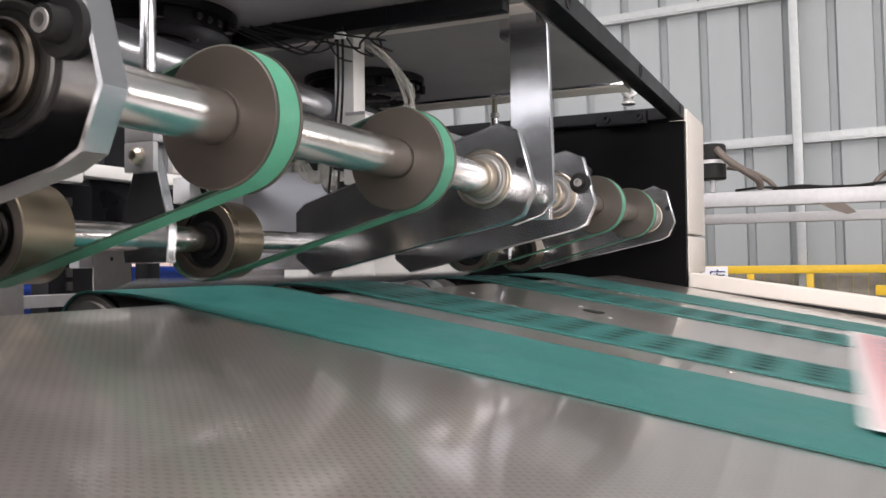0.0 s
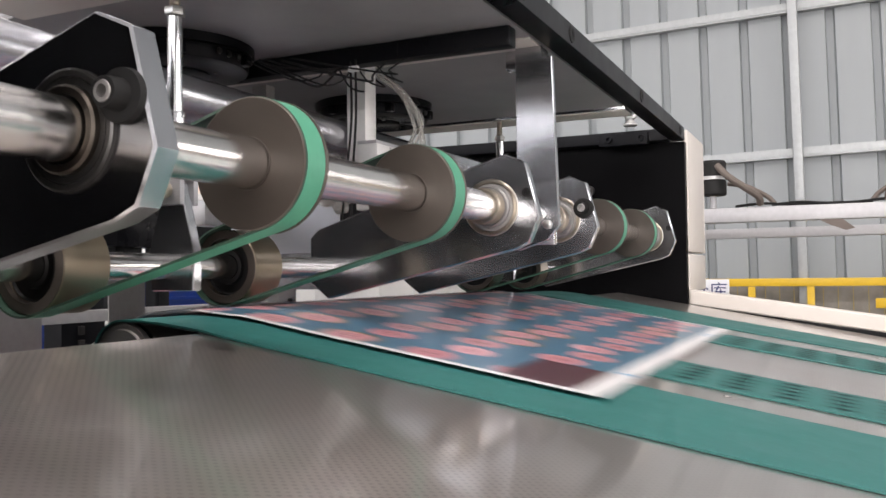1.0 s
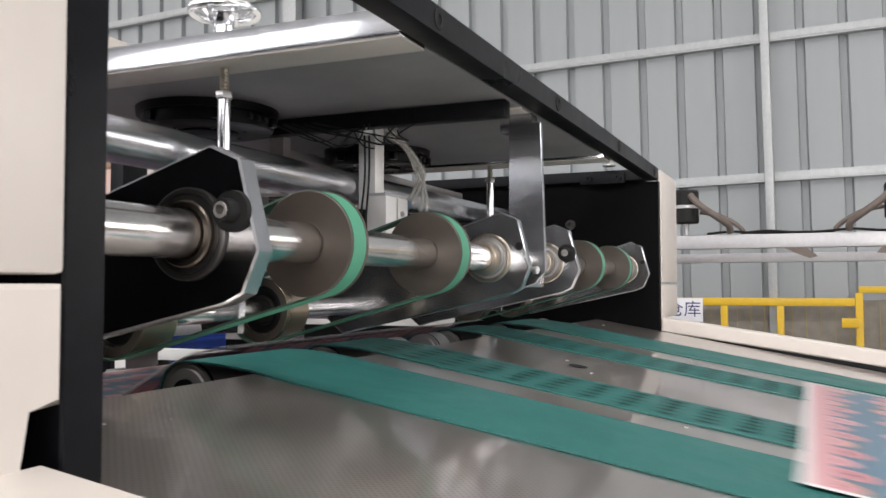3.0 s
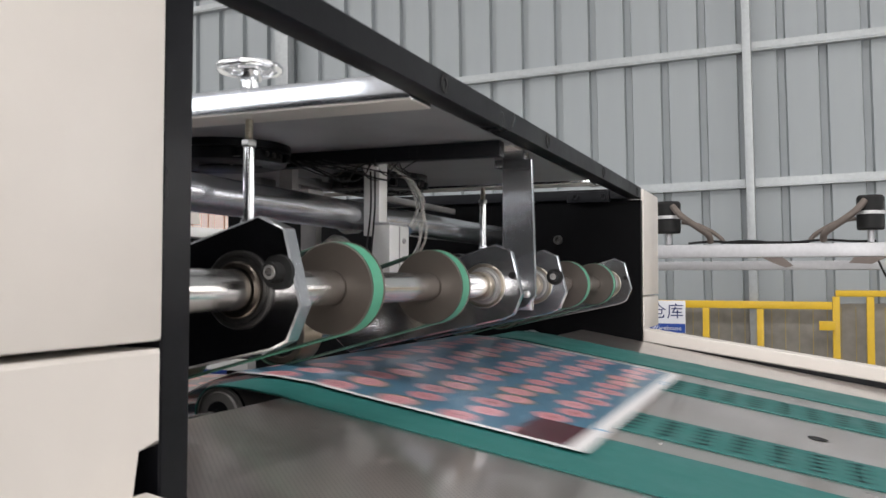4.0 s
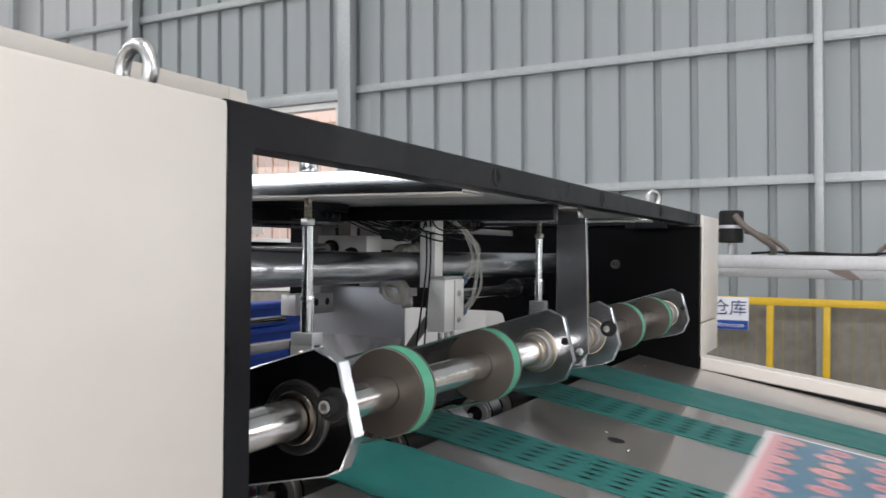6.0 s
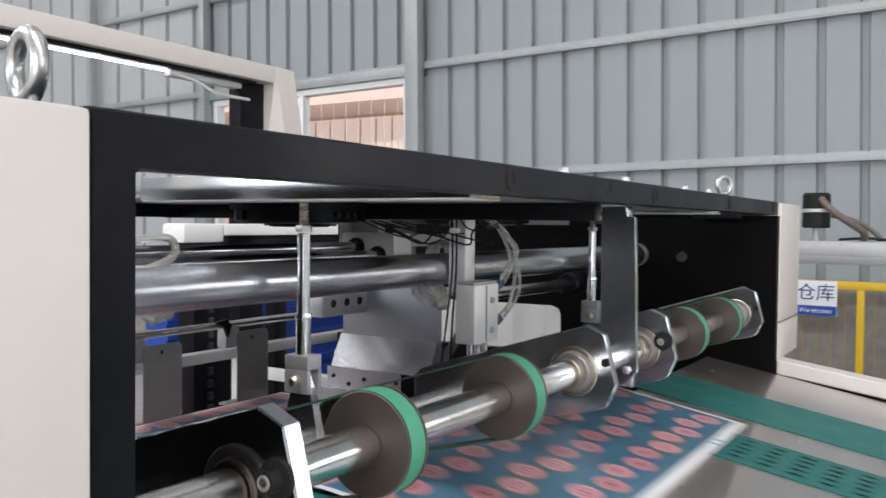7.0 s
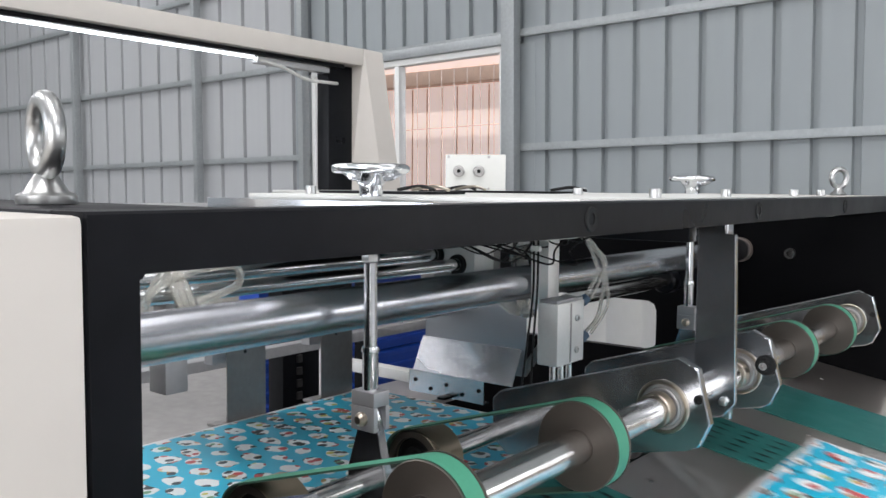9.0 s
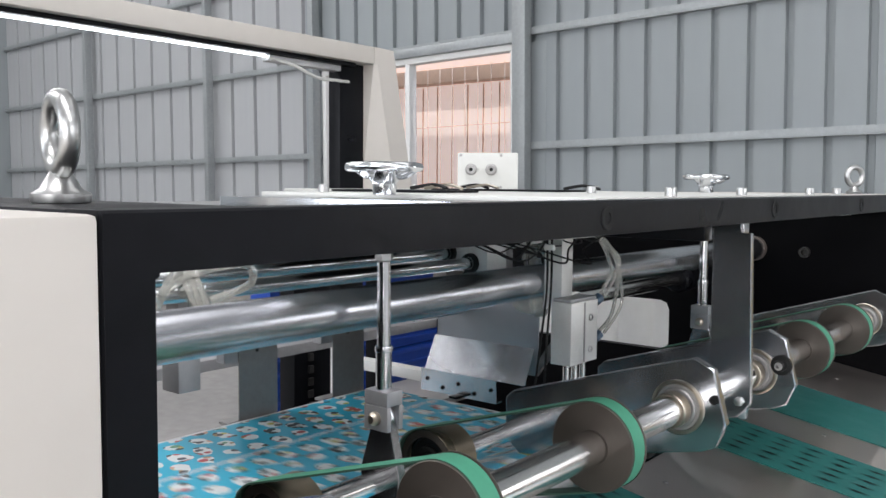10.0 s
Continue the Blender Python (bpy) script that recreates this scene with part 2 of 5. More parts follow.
    l.new(ro.outputs[0], wiped.inputs[0]), l.new(shine.outputs[0], wiped.inputs[1])
    l.new(wiped.outputs[0], b.inputs["Roughness"])
    h = n.new("ShaderNodeMath")
    h.operation, h.inputs[1].default_value = "MULTIPLY_ADD", 0.15
    l.new(brush.outputs[0], h.inputs[0]), l.new(seen.outputs[0], h.inputs[2])
    big = n.new("ShaderNodeTexNoise")
    big.inputs["Scale"].default_value, big.inputs["Detail"].default_value = 6.5, 2.5
    l.new(co.outputs["Object"], big.inputs["Vector"])
    bp0 = n.new("ShaderNodeBump")
    bp0.inputs["Strength"].default_value, bp0.inputs["Distance"].default_value = 0.75, 0.006
    l.new(big.outputs[0], bp0.inputs["Height"])
    bp = n.new("ShaderNodeBump")
    bp.inputs["Strength"].default_value, bp.inputs["Distance"].default_value = 0.25, 0.0006
    l.new(h.outputs[0], bp.inputs["Height"]), l.new(bp0.outputs[0], bp.inputs["Normal"])
    l.new(bp.outputs[0], b.inputs["Normal"])
    return m


TABLE = table_steel()


def printed(name, ground, blobs, spots, cells, border, swatch, reach=0.43, ovals=False):
    """A printed sheet: a ground colour with rows of blobs and finer spots inside them, and a white margin (UV 0..1 over the sheet)."""
    m = bpy.data.materials.new(name)
    m.use_nodes = True
    n, l = m.node_tree.nodes, m.node_tree.links
    b = n["Principled BSDF"]
    b.inputs["Roughness"].default_value = 0.3
    b.inputs["Coat Weight"].default_value, b.inputs["Coat Roughness"].default_value = 0.35, 0.12
    uv = n.new("ShaderNodeUVMap")

    def math_node(op, x, y=None, z=None):
        k = n.new("ShaderNodeMath")
        k.operation = op
        for i, v in enumerate((x, y, z)):
            if v is None:
                continue
            if isinstance(v, (int, float)):
                k.inputs[i].default_value = v
            else:
                l.new(v, k.inputs[i])
        return k.outputs[0]

    def mix(f, a, c):
        k = n.new("ShaderNodeMix")
        k.data_type = "RGBA"
        l.new(f, k.inputs[0])
        for i, v in ((6, a), (7, c)):
            if isinstance(v, tuple):
                k.inputs[i].default_value = (*v, 1)
            else:
                l.new(v, k.inputs[i])
        return k.outputs[2]

    sep = n.new("ShaderNodeSeparateXYZ")
    l.new(uv.outputs[0], sep.inputs[0])
    u, v = sep.outputs[0], sep.outputs[1]
    warp = n.new("ShaderNodeTexNoise")
    warp.inputs["Scale"].default_value = 14.0
    l.new(uv.outputs[0], warp.inputs["Vector"])
    cv = math_node("MULTIPLY", v, cells[1])
    if ovals:
        # columns of ovals, every second one pushed aside a little
        cu = math_node("ADD", math_node("MULTIPLY_ADD", u, cells[0], 0.12), math_node("MULTIPLY", math_node("MODULO", math_node("FLOOR", cv), 2.0), -0.17))
        flat = (1.50, 1.06)
    else:
        cu = math_node("MULTIPLY_ADD", u, cells[0], warp.outputs[0])
        cv = math_node("ADD", cv, math_node("MULTIPLY", math_node("MODULO", math_node("FLOOR", cu), 2.0), 0.5))
        flat = (1.12, 1.55)
    fu = math_node("MULTIPLY", math_node("SUBTRACT", math_node("FRACT", cu), 0.5), flat[0])
    fv = math_node("MULTIPLY", math_node("SUBTRACT", math_node("FRACT", cv), 0.5), flat[1])
    wob = math_node("MULTIPLY", math_node("SUBTRACT", warp.outputs[0], 0.5), 0.12 if ovals else 0.75)
    rad = math_node("ADD", math_node("SQRT", math_node("ADD", math_node("MULTIPLY", fu, fu), math_node("MULTIPLY", fv, fv))), wob)
    inside = math_node("LESS_THAN", rad, reach - 0.03)
    tone = n.new("ShaderNodeTexVoronoi")
    tone.inputs["Scale"].default_value = cells[1] * 2.8
    l.new(uv.outputs[0], tone.inputs["Vector"])
    ramp = n.new("ShaderNodeValToRGB")
    ramp.color_ramp.interpolation = "CONSTANT"
    els = ramp.color_ramp.elements
    els[0].color, els[0].position = (*spots[0], 1), 0.0
    els[1].color, els[1].position = (*spots[1], 1), 0.3
    for i, s in enumerate(spots[2:]):
        e = els.new(0.5 + 0.5 * i / max(len(spots) - 2, 1))
        e.color = (*s, 1)
    pick = n.new("ShaderNodeSeparateColor")
    l.new(tone.outputs["Color"], pick.inputs[0])
    l.new(pick.outputs[0], ramp.inputs[0])
    near = math_node("LESS_THAN", tone.outputs["Distance"], 0.52)
    in_spot = math_node("MULTIPLY", math_node("MULTIPLY", near, math_node("LESS_THAN", rad, reach)), math_node("GREATER_THAN", pick.outputs[1], 0.2))
    if ovals:
        cell = n.new("ShaderNodeCombineXYZ")
        l.new(math_node("FLOOR", cu), cell.inputs[0]), l.new(math_node("FLOOR", cv), cell.inputs[1])
        lot = n.new("ShaderNodeTexWhiteNoise")
        lot.noise_dimensions = "2D"
        l.new(cell.outputs[0], lot.inputs["Vector"])
        leaf = mix(math_node("GREATER_THAN", lot.outputs["Value"], 0.72), ground, (0.22, 0.17, 0.05))
        face = mix(math_node("GREATER_THAN", lot.outputs["Value"], 0.5), blobs, spots[1])
        paper = mix(math_node("LESS_THAN", rad, reach + 0.05), ground, leaf)
        paper = mix(inside, paper, face)
        paper = mix(math_node("MULTIPLY", math_node("LESS_THAN", rad, 0.26), math_node("GREATER_THAN", rad, 0.17)), paper, spots[0])
        paper = mix(math_node("LESS_THAN", math_node("ADD", rad, math_node("MULTIPLY", lot.outputs["Value"], 0.05)), 0.10), paper, spots[2])
        # the solid pink bleed along the leading edge
        paper = mix(math_node("LESS_THAN", u, 0.045), paper, (0.62, 0.31, 0.33))
    else:
        paper = mix(in_spot, mix(inside, ground, blobs), ramp.outputs[0])
    if swatch:
        # a dark swatch near one corner
        cu0 = math_node("MULTIPLY", math_node("GREATER_THAN", u, 0.87), math_node("LESS_THAN", v, 0.15))
        paper = mix(cu0, paper, (0.06, 0.012, 0.022))
    eu = math_node("MINIMUM", u, math_node("SUBTRACT", 1.0, u))
    ev = math_node("MINIMUM", v, math_node("SUBTRACT", 1.0, v))
    edge = math_node("LESS_THAN", math_node("MINIMUM", eu, math_node("MULTIPLY", ev, 1.2)), border)
    edge = math_node("MAXIMUM", edge, math_node("GREATER_THAN", u, 0.968))
    paper = mix(edge, paper, (0.76, 0.75, 0.75))
    # colour control marks printed in the end margins
    tick = math_node("FLOOR", math_node("MULTIPLY", v, 95.0))
    hue = n.new("ShaderNodeTexWhiteNoise")
    hue.noise_dimensions = "1D"
    l.new(tick, hue.inputs["W"])
    inks = n.new("ShaderNodeValToRGB")
    inks.color_ramp.interpolation = "CONSTANT"
    for i, ink in enumerate(((0.76, 0.75, 0.75), (0.80, 0.62, 0.05), (0.70, 0.10, 0.30), (0.03, 0.03, 0.03), (0.05, 0.35, 0.6), (0.75, 0.2, 0.1))):
        e = inks.color_ramp.elements[i] if i < 2 else inks.color_ramp.elements.new(0.5)
        e.position, e.color = (0.0, 0.66, 0.72, 0.80, 0.88, 0.94)[i], (*ink, 1)
    l.new(hue.outputs["Value"], inks.inputs[0])
    far_end = math_node("MULTIPLY", math_node("GREATER_THAN", u, 0.974), math_node("LESS_THAN", u, 0.994))
    near_end = math_node("MULTIPLY", math_node("LESS_THAN", u, 0.012), 0.0 if ovals else 1.0)
    paper = mix(math_node("MAXIMUM", far_end, near_end), paper, inks.outputs[0])
    l.new(paper, b.inputs["Base Color"])
    return m


PINK_PRINT = printed("blue_and_pink_print", (0.060, 0.160, 0.240), (0.58, 0.26, 0.285), [(0.47, 0.17, 0.20), (0.68, 0.34, 0.37), (0.16, 0.07, 0.07), (0.66, 0.30, 0.33)], (8.3, 14.3), 0.014, True, 0.45, True)
AQUA_PRINT = printed("turquoise_print", (0.018, 0.48, 0.70), (0.86, 0.87, 0.87), [(0.02, 0.02, 0.03), (0.55, 0.05, 0.06), (0.75, 0.75, 0.72), (0.40, 0.24, 0.08), (0.03, 0.03, 0.03), (0.62, 0.55, 0.10), (0.02, 0.02, 0.02), (0.12, 0.32, 0.16), (0.75, 0.42, 0.30)], (13, 15), 0.006, False, 0.49)


# ---- building helpers ----
def part(name, bm, material, parent=None, label=""):
    me = bpy.data.meshes.new(name)
    bmesh.ops.recalc_face_normals(bm, faces=bm.faces)
    bm.to_mesh(me)
    bm.free()
    me.materials.append(material)
    for p in me.polygons:
        p.use_smooth = True
    me.set_sharp_from_angle(angle=radians(32))
    ob = new(name, me)
    if parent is not None:
        ob.parent = parent
    if label:
        tagged(ob, label)
    return ob


def thing(name, label, category, group="", kind="", at=(0, 0, 0)):
    ob = new(name)
    ob.empty_display_size = 0.05
    ob.location = at
    return tagged(ob, label, category, group, kind)


def box(lo, hi, bevel=0.0, bm=None, m=None):
    bm = bm or bmesh.new()
    made = bmesh.ops.create_cube(bm, size=1.0)["verts"]
    lo, hi = Vector(lo), Vector(hi)
    for v in made:
        v.co = Vector(((lo[i] + hi[i]) / 2 + v.co[i] * (hi[i] - lo[i]) for i in range(3)))
        if m is not None:
            v.co = m @ v.co
    if bevel:
        edges = list({e for v in made for e in v.link_edges})
        bmesh.ops.bevel(bm, geom=edges, offset=bevel, segments=2, affect="EDGES", profile=0.6)
    return bm


def prism(outline, a, b, axis="y", bevel=0.0, bm=None):
    """An outline in the plane across an axis, thickened from a to b along it. Outline pairs: (x, z) for y, (y, z) for x, (x, y) for z."""
    bm = bm or bmesh.new()
    place = {"y": lambda p, k: (p[0], k, p[1]), "x": lambda p, k: (k, p[0], p[1]), "z": lambda p, k: (p[0], p[1], k)}[axis]
    lo = [bm.verts.new(place(p, a)) for p in outline]
    hi = [bm.verts.new(place(p, b)) for p in outline]
    caps = [bm.faces.new(lo), bm.faces.new(hi[::-1])]
    k = len(outline)
    for i in range(k):
        bm.faces.new((lo[i], hi[i], hi[(i + 1) % k], lo[(i + 1) % k]))
    if bevel:
        edges = [e for f in caps for e in f.edges]
        bmesh.ops.bevel(bm, geom=edges, offset=bevel, segments=1, affect="EDGES")
    return bm


def lathe(profile, origin=(0, 0, 0), axis="y", seg=48, bm=None, closed=False):
    """Turns (radius, height) pairs round an axis through origin."""
    bm = bm or bmesh.new()
    o = Vector(origin)
    dirs = {"y": (Vector((1, 0, 0)), Vector((0, 0, 1)), Vector((0, 1, 0))), "z": (Vector((1, 0, 0)), Vector((0, 1, 0)), Vector((0, 0, 1))), "x": (Vector((0, 1, 0)), Vector((0, 0, 1)), Vector((1, 0, 0)))}
    e1, e2, e3 = dirs[axis]
    rings = []
    for r, h in profile:
        if r < 1e-6:
            rings.append([bm.verts.new(o + e3 * h)])
        else:
            rings.append([bm.verts.new(o + e3 * h + e1 * (r * math.cos(2 * math.pi * i / seg)) + e2 * (r * math.sin(2 * math.pi * i / seg))) for i in range(seg)])
    pairs = list(zip(rings, rings[1:])) + ([(rings[-1], rings[0])] if closed else [])
    for p, q in pairs:
        for i in range(seg):
            j = (i + 1) % seg
            if len(p) == 1 and len(q) > 1:
                bm.faces.new((p[0], q[i], q[j]))
            elif len(q) == 1 and len(p) > 1:
                bm.faces.new((p[i], q[0], p[j]))
            elif len(p) > 1:
                bm.faces.new((p[i], q[i], q[j], p[j]))
    return bm


def rod(a, b, r, seg=20, bm=None, soft=0.1):
    """A round bar from a to b with slightly broken ends."""
    bm = bm or bmesh.new()
    a, b = Vector(a), Vector(b)
    d = b - a
    k = d.length
    m = Matrix.Translation(a) @ d.to_track_quat("Z", "Y").to_matrix().to_4x4()
    c = min(r * soft, k * 0.2)
    tmp = [(0, 0), (r - c, 0), (r, c), (r, k - c), (r - c, k), (0, k)]
    first = len(bm.verts)
    lathe(tmp, axis="z", seg=seg, bm=bm)
    bm.verts.ensure_lookup_table()
    for v in bm.verts[first:]:
        v.co = m @ v.co
    return bm


def smooth_path(pts, steps=8):
    """A rounded line through the points."""
    p = [Vector(q) for q in pts]
    out = []
    for i in range(len(p) - 1):
        a, b, c, d = p[max(i - 1, 0)], p[i], p[i + 1], p[min(i + 2, len(p) - 1)]
        for k in range(steps):
            t = k / steps
            out.append(0.5 * ((2 * b) + (c - a) * t + (2 * a - 5 * b + 4 * c - d) * t * t + (3 * b - a - 3 * c + d) * t ** 3))
    out.append(p[-1])
    return out


def tube(pts, r, seg=10, bm=None, steps=8):
    bm = bm or bmesh.new()
    line = smooth_path(pts, steps) if steps else [Vector(p) for p in pts]
    rings, side = [], None
    for i, p in enumerate(line):
        d = (line[min(i + 1, len(line) - 1)] - line[max(i - 1, 0)]).normalized()
        if side is None:
            side = d.orthogonal().normalized()
        side = (side - d * side.dot(d)).normalized()
        up = d.cross(side)
        rings.append([bm.verts.new(p + side * (r * math.cos(2 * math.pi * k / seg)) + up * (r * math.sin(2 * math.pi * k / seg))) for k in range(seg)])
    for a, b in zip(rings, rings[1:]):
        for k in range(seg):
            bm.faces.new((a[k], a[(k + 1) % seg], b[(k + 1) % seg], b[k]))
    bm.faces.new(rings[0][::-1]), bm.faces.new(rings[-1])
    return bm


def ring_torus(center, big, small, axis="y", seg=40, bm=None):
    prof = [(big + small * math.cos(2 * math.pi * k / 12), small * math.sin(2 * math.pi * k / 12)) for k in range(12)]
    return lathe(prof, center, axis, seg, bm, closed=True)


# ---- hall ----
WALL_Y = 6.13
# the hall stands a degree out of line with the machine
WALL_M = pose(-0.2, WALL_Y, 0, 0, -1.0, -1.15) @ pose(0.2, -WALL_Y, 0)
floor = tagged(part("floor", box((-14, -6, -0.15), (9, 6.6, 0.0)), CONCRETE), "grey concrete factory floor", "floor", kind="structure")
ground = tagged(part("ground", box((-60, -60, -0.4), (60, 60, -0.16)), OUTSIDE), "dusty ground round the hall", "ground", kind="structure")


def roof():
    bm = bmesh.new()
    xs = [-14.2, -13.3, -9.7, -8.8, -5.2, -1.8, 1.8, 3.2, 6.8, 9.2]
    ys = [-6.2, -1.75, -0.65, 2.85, 3.95, 6.65]
    for i in range(len(xs) - 1):
        for j in range(len(ys) - 1):
            if j in (1, 3) and i in (1, 3, 5, 7):
                continue
            box((xs[i], ys[j], ROOF_Z), (xs[i + 1], ys[j + 1], ROOF_Z + 0.08), bm=bm)
    return tagged(part("ceiling", bm, ROOF_SHEET), "pale sheet-metal roof, out of view, with openings for daylight lamps", "ceiling", kind="structure")


roof()
# unseen opaque sheets over the roof lamps, added to block the sun
for lx, ly in ROOF_LIGHTS:
    tagged(part("roof_sun_block", box((lx - 1.85, ly - 0.6, ROOF_Z + 0.085), (lx + 1.85, ly + 0.6, ROOF_Z + 0.12)), WHITE), "opaque white sheet that keeps the sun out of a roof opening", "roof light", kind="structure")
tagged(part("wall_west", box((-14.2, -6.2, 0), (-14.0, 6.65, ROOF_Z)), CLADDING), "pale grey sheet-metal end wall", "wall", kind="structure")
east = bmesh.new()
box((9.0, -6.2, 0), (9.2, 6.3, 2.4), bm=east), box((9.0, -6.2, 4.2), (9.2, 6.3, ROOF_Z), bm=east), box((9.0, -6.2, 2.4), (9.2, -3.0, 4.2), bm=east), box((9.0, 4.0, 2.4), (9.2, 6.3, 4.2), bm=east)
tagged(part("wall_east", east, ROOF_SHEET), "pale grey sheet-metal end wall with a window band added for light", "wall", kind="structure")
south = bmesh.new()
box((-14, -6.2, 0), (-9.0, -6.0, ROOF_Z), bm=south), box((-9.0, -6.2, 0), (-2.6, -6.0, 2.4), bm=south), box((-9.0, -6.2, 4.2), (-2.6, -6.0, ROOF_Z), bm=south), box((-2.6, -6.2, 0), (-0.8, -6.0, ROOF_Z), bm=south), box((3.8, -6.2, 0), (9, -6.0, ROOF_Z), bm=south), box((-0.8, -6.2, 3.8), (3.8, -6.0, ROOF_Z), bm=south)
tagged(part("wall_south", south, ROOF_SHEET), "sheet-metal wall, out of view, with gate and window band added for light", "wall", kind="structure")

WIN_X0, WIN_X1, WIN_Z0, WIN_Z1 = -6.50, -4.07, 1.10, 2.79
EAST_X0, EAST_X1 = 3.30, 5.73
PITCH, WIDE_PITCH = 0.264, 0.42


def cladding_panel(z0, z1, pitch=PITCH):
    """One pan of trapezoidal sheet: a flat face and a rib standing out of it."""
    prof = [(0.0, 0.0), (pitch - 0.061, 0.0), (pitch - 0.054, 0.042), (pitch - 0.012, 0.042), (pitch, 0.0)]
    bm = bmesh.new()
    ends = []
    for dy in (0.0, 0.004):
        for z in (z0, z1):
            ends.append([bm.verts.new((x, d + dy, z)) for x, d in prof])
    for a, b in ((0, 1), (3, 2)):
        for i in range(len(prof) - 1):
            bm.faces.new((ends[a][i], ends[a][i + 1], ends[b][i + 1], ends[b][i]))
    for a, b in ((0, 2), (1, 3)):
        for i in range(len(prof) - 1):
            bm.faces.new((ends[b][i], ends[b][i + 1], ends[a][i + 1], ends[a][i]))
    me = bpy.data.meshes.new("panel")
    bm.to_mesh(me)
    bm.free()
    me.materials.append(CLADDING)
    return me


north = tagged(new("wall_north"), "pale grey ribbed sheet-metal wall on galvanised rails", "wall", kind="structure")
north.matrix_basis = WALL_M
HIGH = ROOF_Z + 0.3
full, above, below = cladding_panel(-0.3, HIGH), cladding_panel(WIN_Z1, HIGH), cladding_panel(-0.3, WIN_Z0)
wide = cladding_panel(-0.3, HIGH, WIDE_PITCH)
wide.materials[0] = CLADDING_PALE
x = -1.254 - PITCH * 21
while x < 9.0:
    inside_window = any(x + PITCH > a + 0.02 and x < b - 0.02 for a, b in ((WIN_X0, WIN_X1), (EAST_X0, EAST_X1)))
    for me in ((above, below) if inside_window else (full,)):
        p = new("panel", me)
        p.parent, p.location = north, (x, WALL_Y, 0)
    x += PITCH
for k in range(18):
    p = new("panel", wide)
    p.parent, p.location = north, (-1.254 - PITCH * 21 - WIDE_PITCH * (k + 1), WALL_Y, 0)


def wall_rail(name, z):
    bm = bmesh.new()
    for a, b in ((-14, WIN_X0 - 0.06), (WIN_X1 + 0.14, EAST_X0 - 0.06), (EAST_X1 + 0.06, 9)) if WIN_Z0 < z < WIN_Z1 else ((-14, 9),):
        prism([(WALL_Y - 0.001, z - 0.03), (WALL_Y - 0.055, z - 0.03), (WALL_Y - 0.055, z - 0.018), (WALL_Y - 0.062, z - 0.018), (WALL_Y - 0.062, z + 0.03), (WALL_Y - 0.001, z + 0.03)], a, b, "x", bm=bm)
    ob = tagged(part(name, bm, GALV), "galvanised horizontal wall rail", "rail", "wall rails", kind="structure")
    ob.matrix_basis = WALL_M
    return ob


for z in (1.925, 2.875, 3.825, 4.775):
    wall_rail("trim", z)


def wall_post(x, w):
    bm = box((x - w / 2, WALL_Y - 0.16, 0), (x + w / 2, WALL_Y - 0.066, ROOF_Z), 0.004)
    ob = tagged(part("trim", bm, GALV), "galvanised upright wall post", "post", "wall posts", kind="structure")
    ob.matrix_basis = WALL_M
    return ob


for px, pw in ((-0.18, 0.056), (-3.96, 0.13), (-6.55, 0.07), (-8.40, 0.07), (-11.2, 0.08), (3.2, 0.1), (5.85, 0.1)):
    wall_post(px, pw)


def window(name, WIN_X0, WIN_X1, MULLIONS):
    w = tagged(new(name), "white framed sliding window with bars outside", "window", kind="structure")
    w.matrix_basis = WALL_M
    fr = 0.055
    bm = bmesh.new()
    box((WIN_X0, WALL_Y - 0.05, WIN_Z1 - fr), (WIN_X1, WALL_Y + 0.06, WIN_Z1), 0.004, bm)
    box((WIN_X0, WALL_Y - 0.05, WIN_Z0), (WIN_X1, WALL_Y + 0.06, WIN_Z0 + fr), 0.004, bm)
    for xx in (WIN_X0, WIN_X1 - fr) + MULLIONS:
        box((xx, WALL_Y - 0.046, WIN_Z0 + fr), (xx + fr, WALL_Y + 0.056, WIN_Z1 - fr), 0.004, bm)
    part("window_frame", bm, WHITE, w)
    part("window_lintel", box((WIN_X0 - 0.1, WALL_Y - 0.09, WIN_Z1 + 0.003), (WIN_X1 + 0.08, WALL_Y - 0.002, WIN_Z1 + 0.085), 0.004), GALV, w)
    xs = [WIN_X0 + fr] + [v + fr for v in MULLIONS] + [WIN_X1]
    for a, b in zip(xs, xs[1:]):
        pane = part("pane", box((a, WALL_Y + 0.003, WIN_Z0 + fr), (b - fr, WALL_Y + 0.008, WIN_Z1 - fr)), GLASS, w)
        pane.visible_shadow = False
    for a, b in ((WIN_X0 - 0.28, WIN_X0 - 0.001), (WIN_X1 + 0.001, WIN_X1 + 0.28)):
        part("flashing", box((a, WALL_Y - 0.003, WIN_Z0), (b, WALL_Y + 0.044, WIN_Z1), 0.002), CLADDING, w)
    for i in range(16):
        part("security_bar", rod((WIN_X0 + 0.1 + i * 0.15, WALL_Y + 0.12, WIN_Z0 - 0.05), (WIN_X0 + 0.1 + i * 0.15, WALL_Y + 0.12, WIN_Z1 - 0.1), 0.004, 8), PALE_BAR, w)
    for zz in (1.55, 2.15):
        part("security_bar", rod((WIN_X0, WALL_Y + 0.12, zz), (WIN_X1, WALL_Y + 0.12, zz), 0.004, 8), PALE_BAR, w)


window("window_1", WIN_X0, WIN_X1, (-5.90, -5.34))
# this one is out of view, added only for its reflections
window("added_window", EAST_X0, EAST_X1, (3.90, 4.46))


def plinth():
    bm = box((-14, WALL_Y - 0.058, -0.2), (9, WALL_Y - 0.004, 1.09), 0.004)
    ob = tagged(part("wall_plinth", bm, DUSTY), "dusty grey rendered plinth along the hall wall", "plinth", kind="structure")
    ob.matrix_basis = WALL_M


plinth()


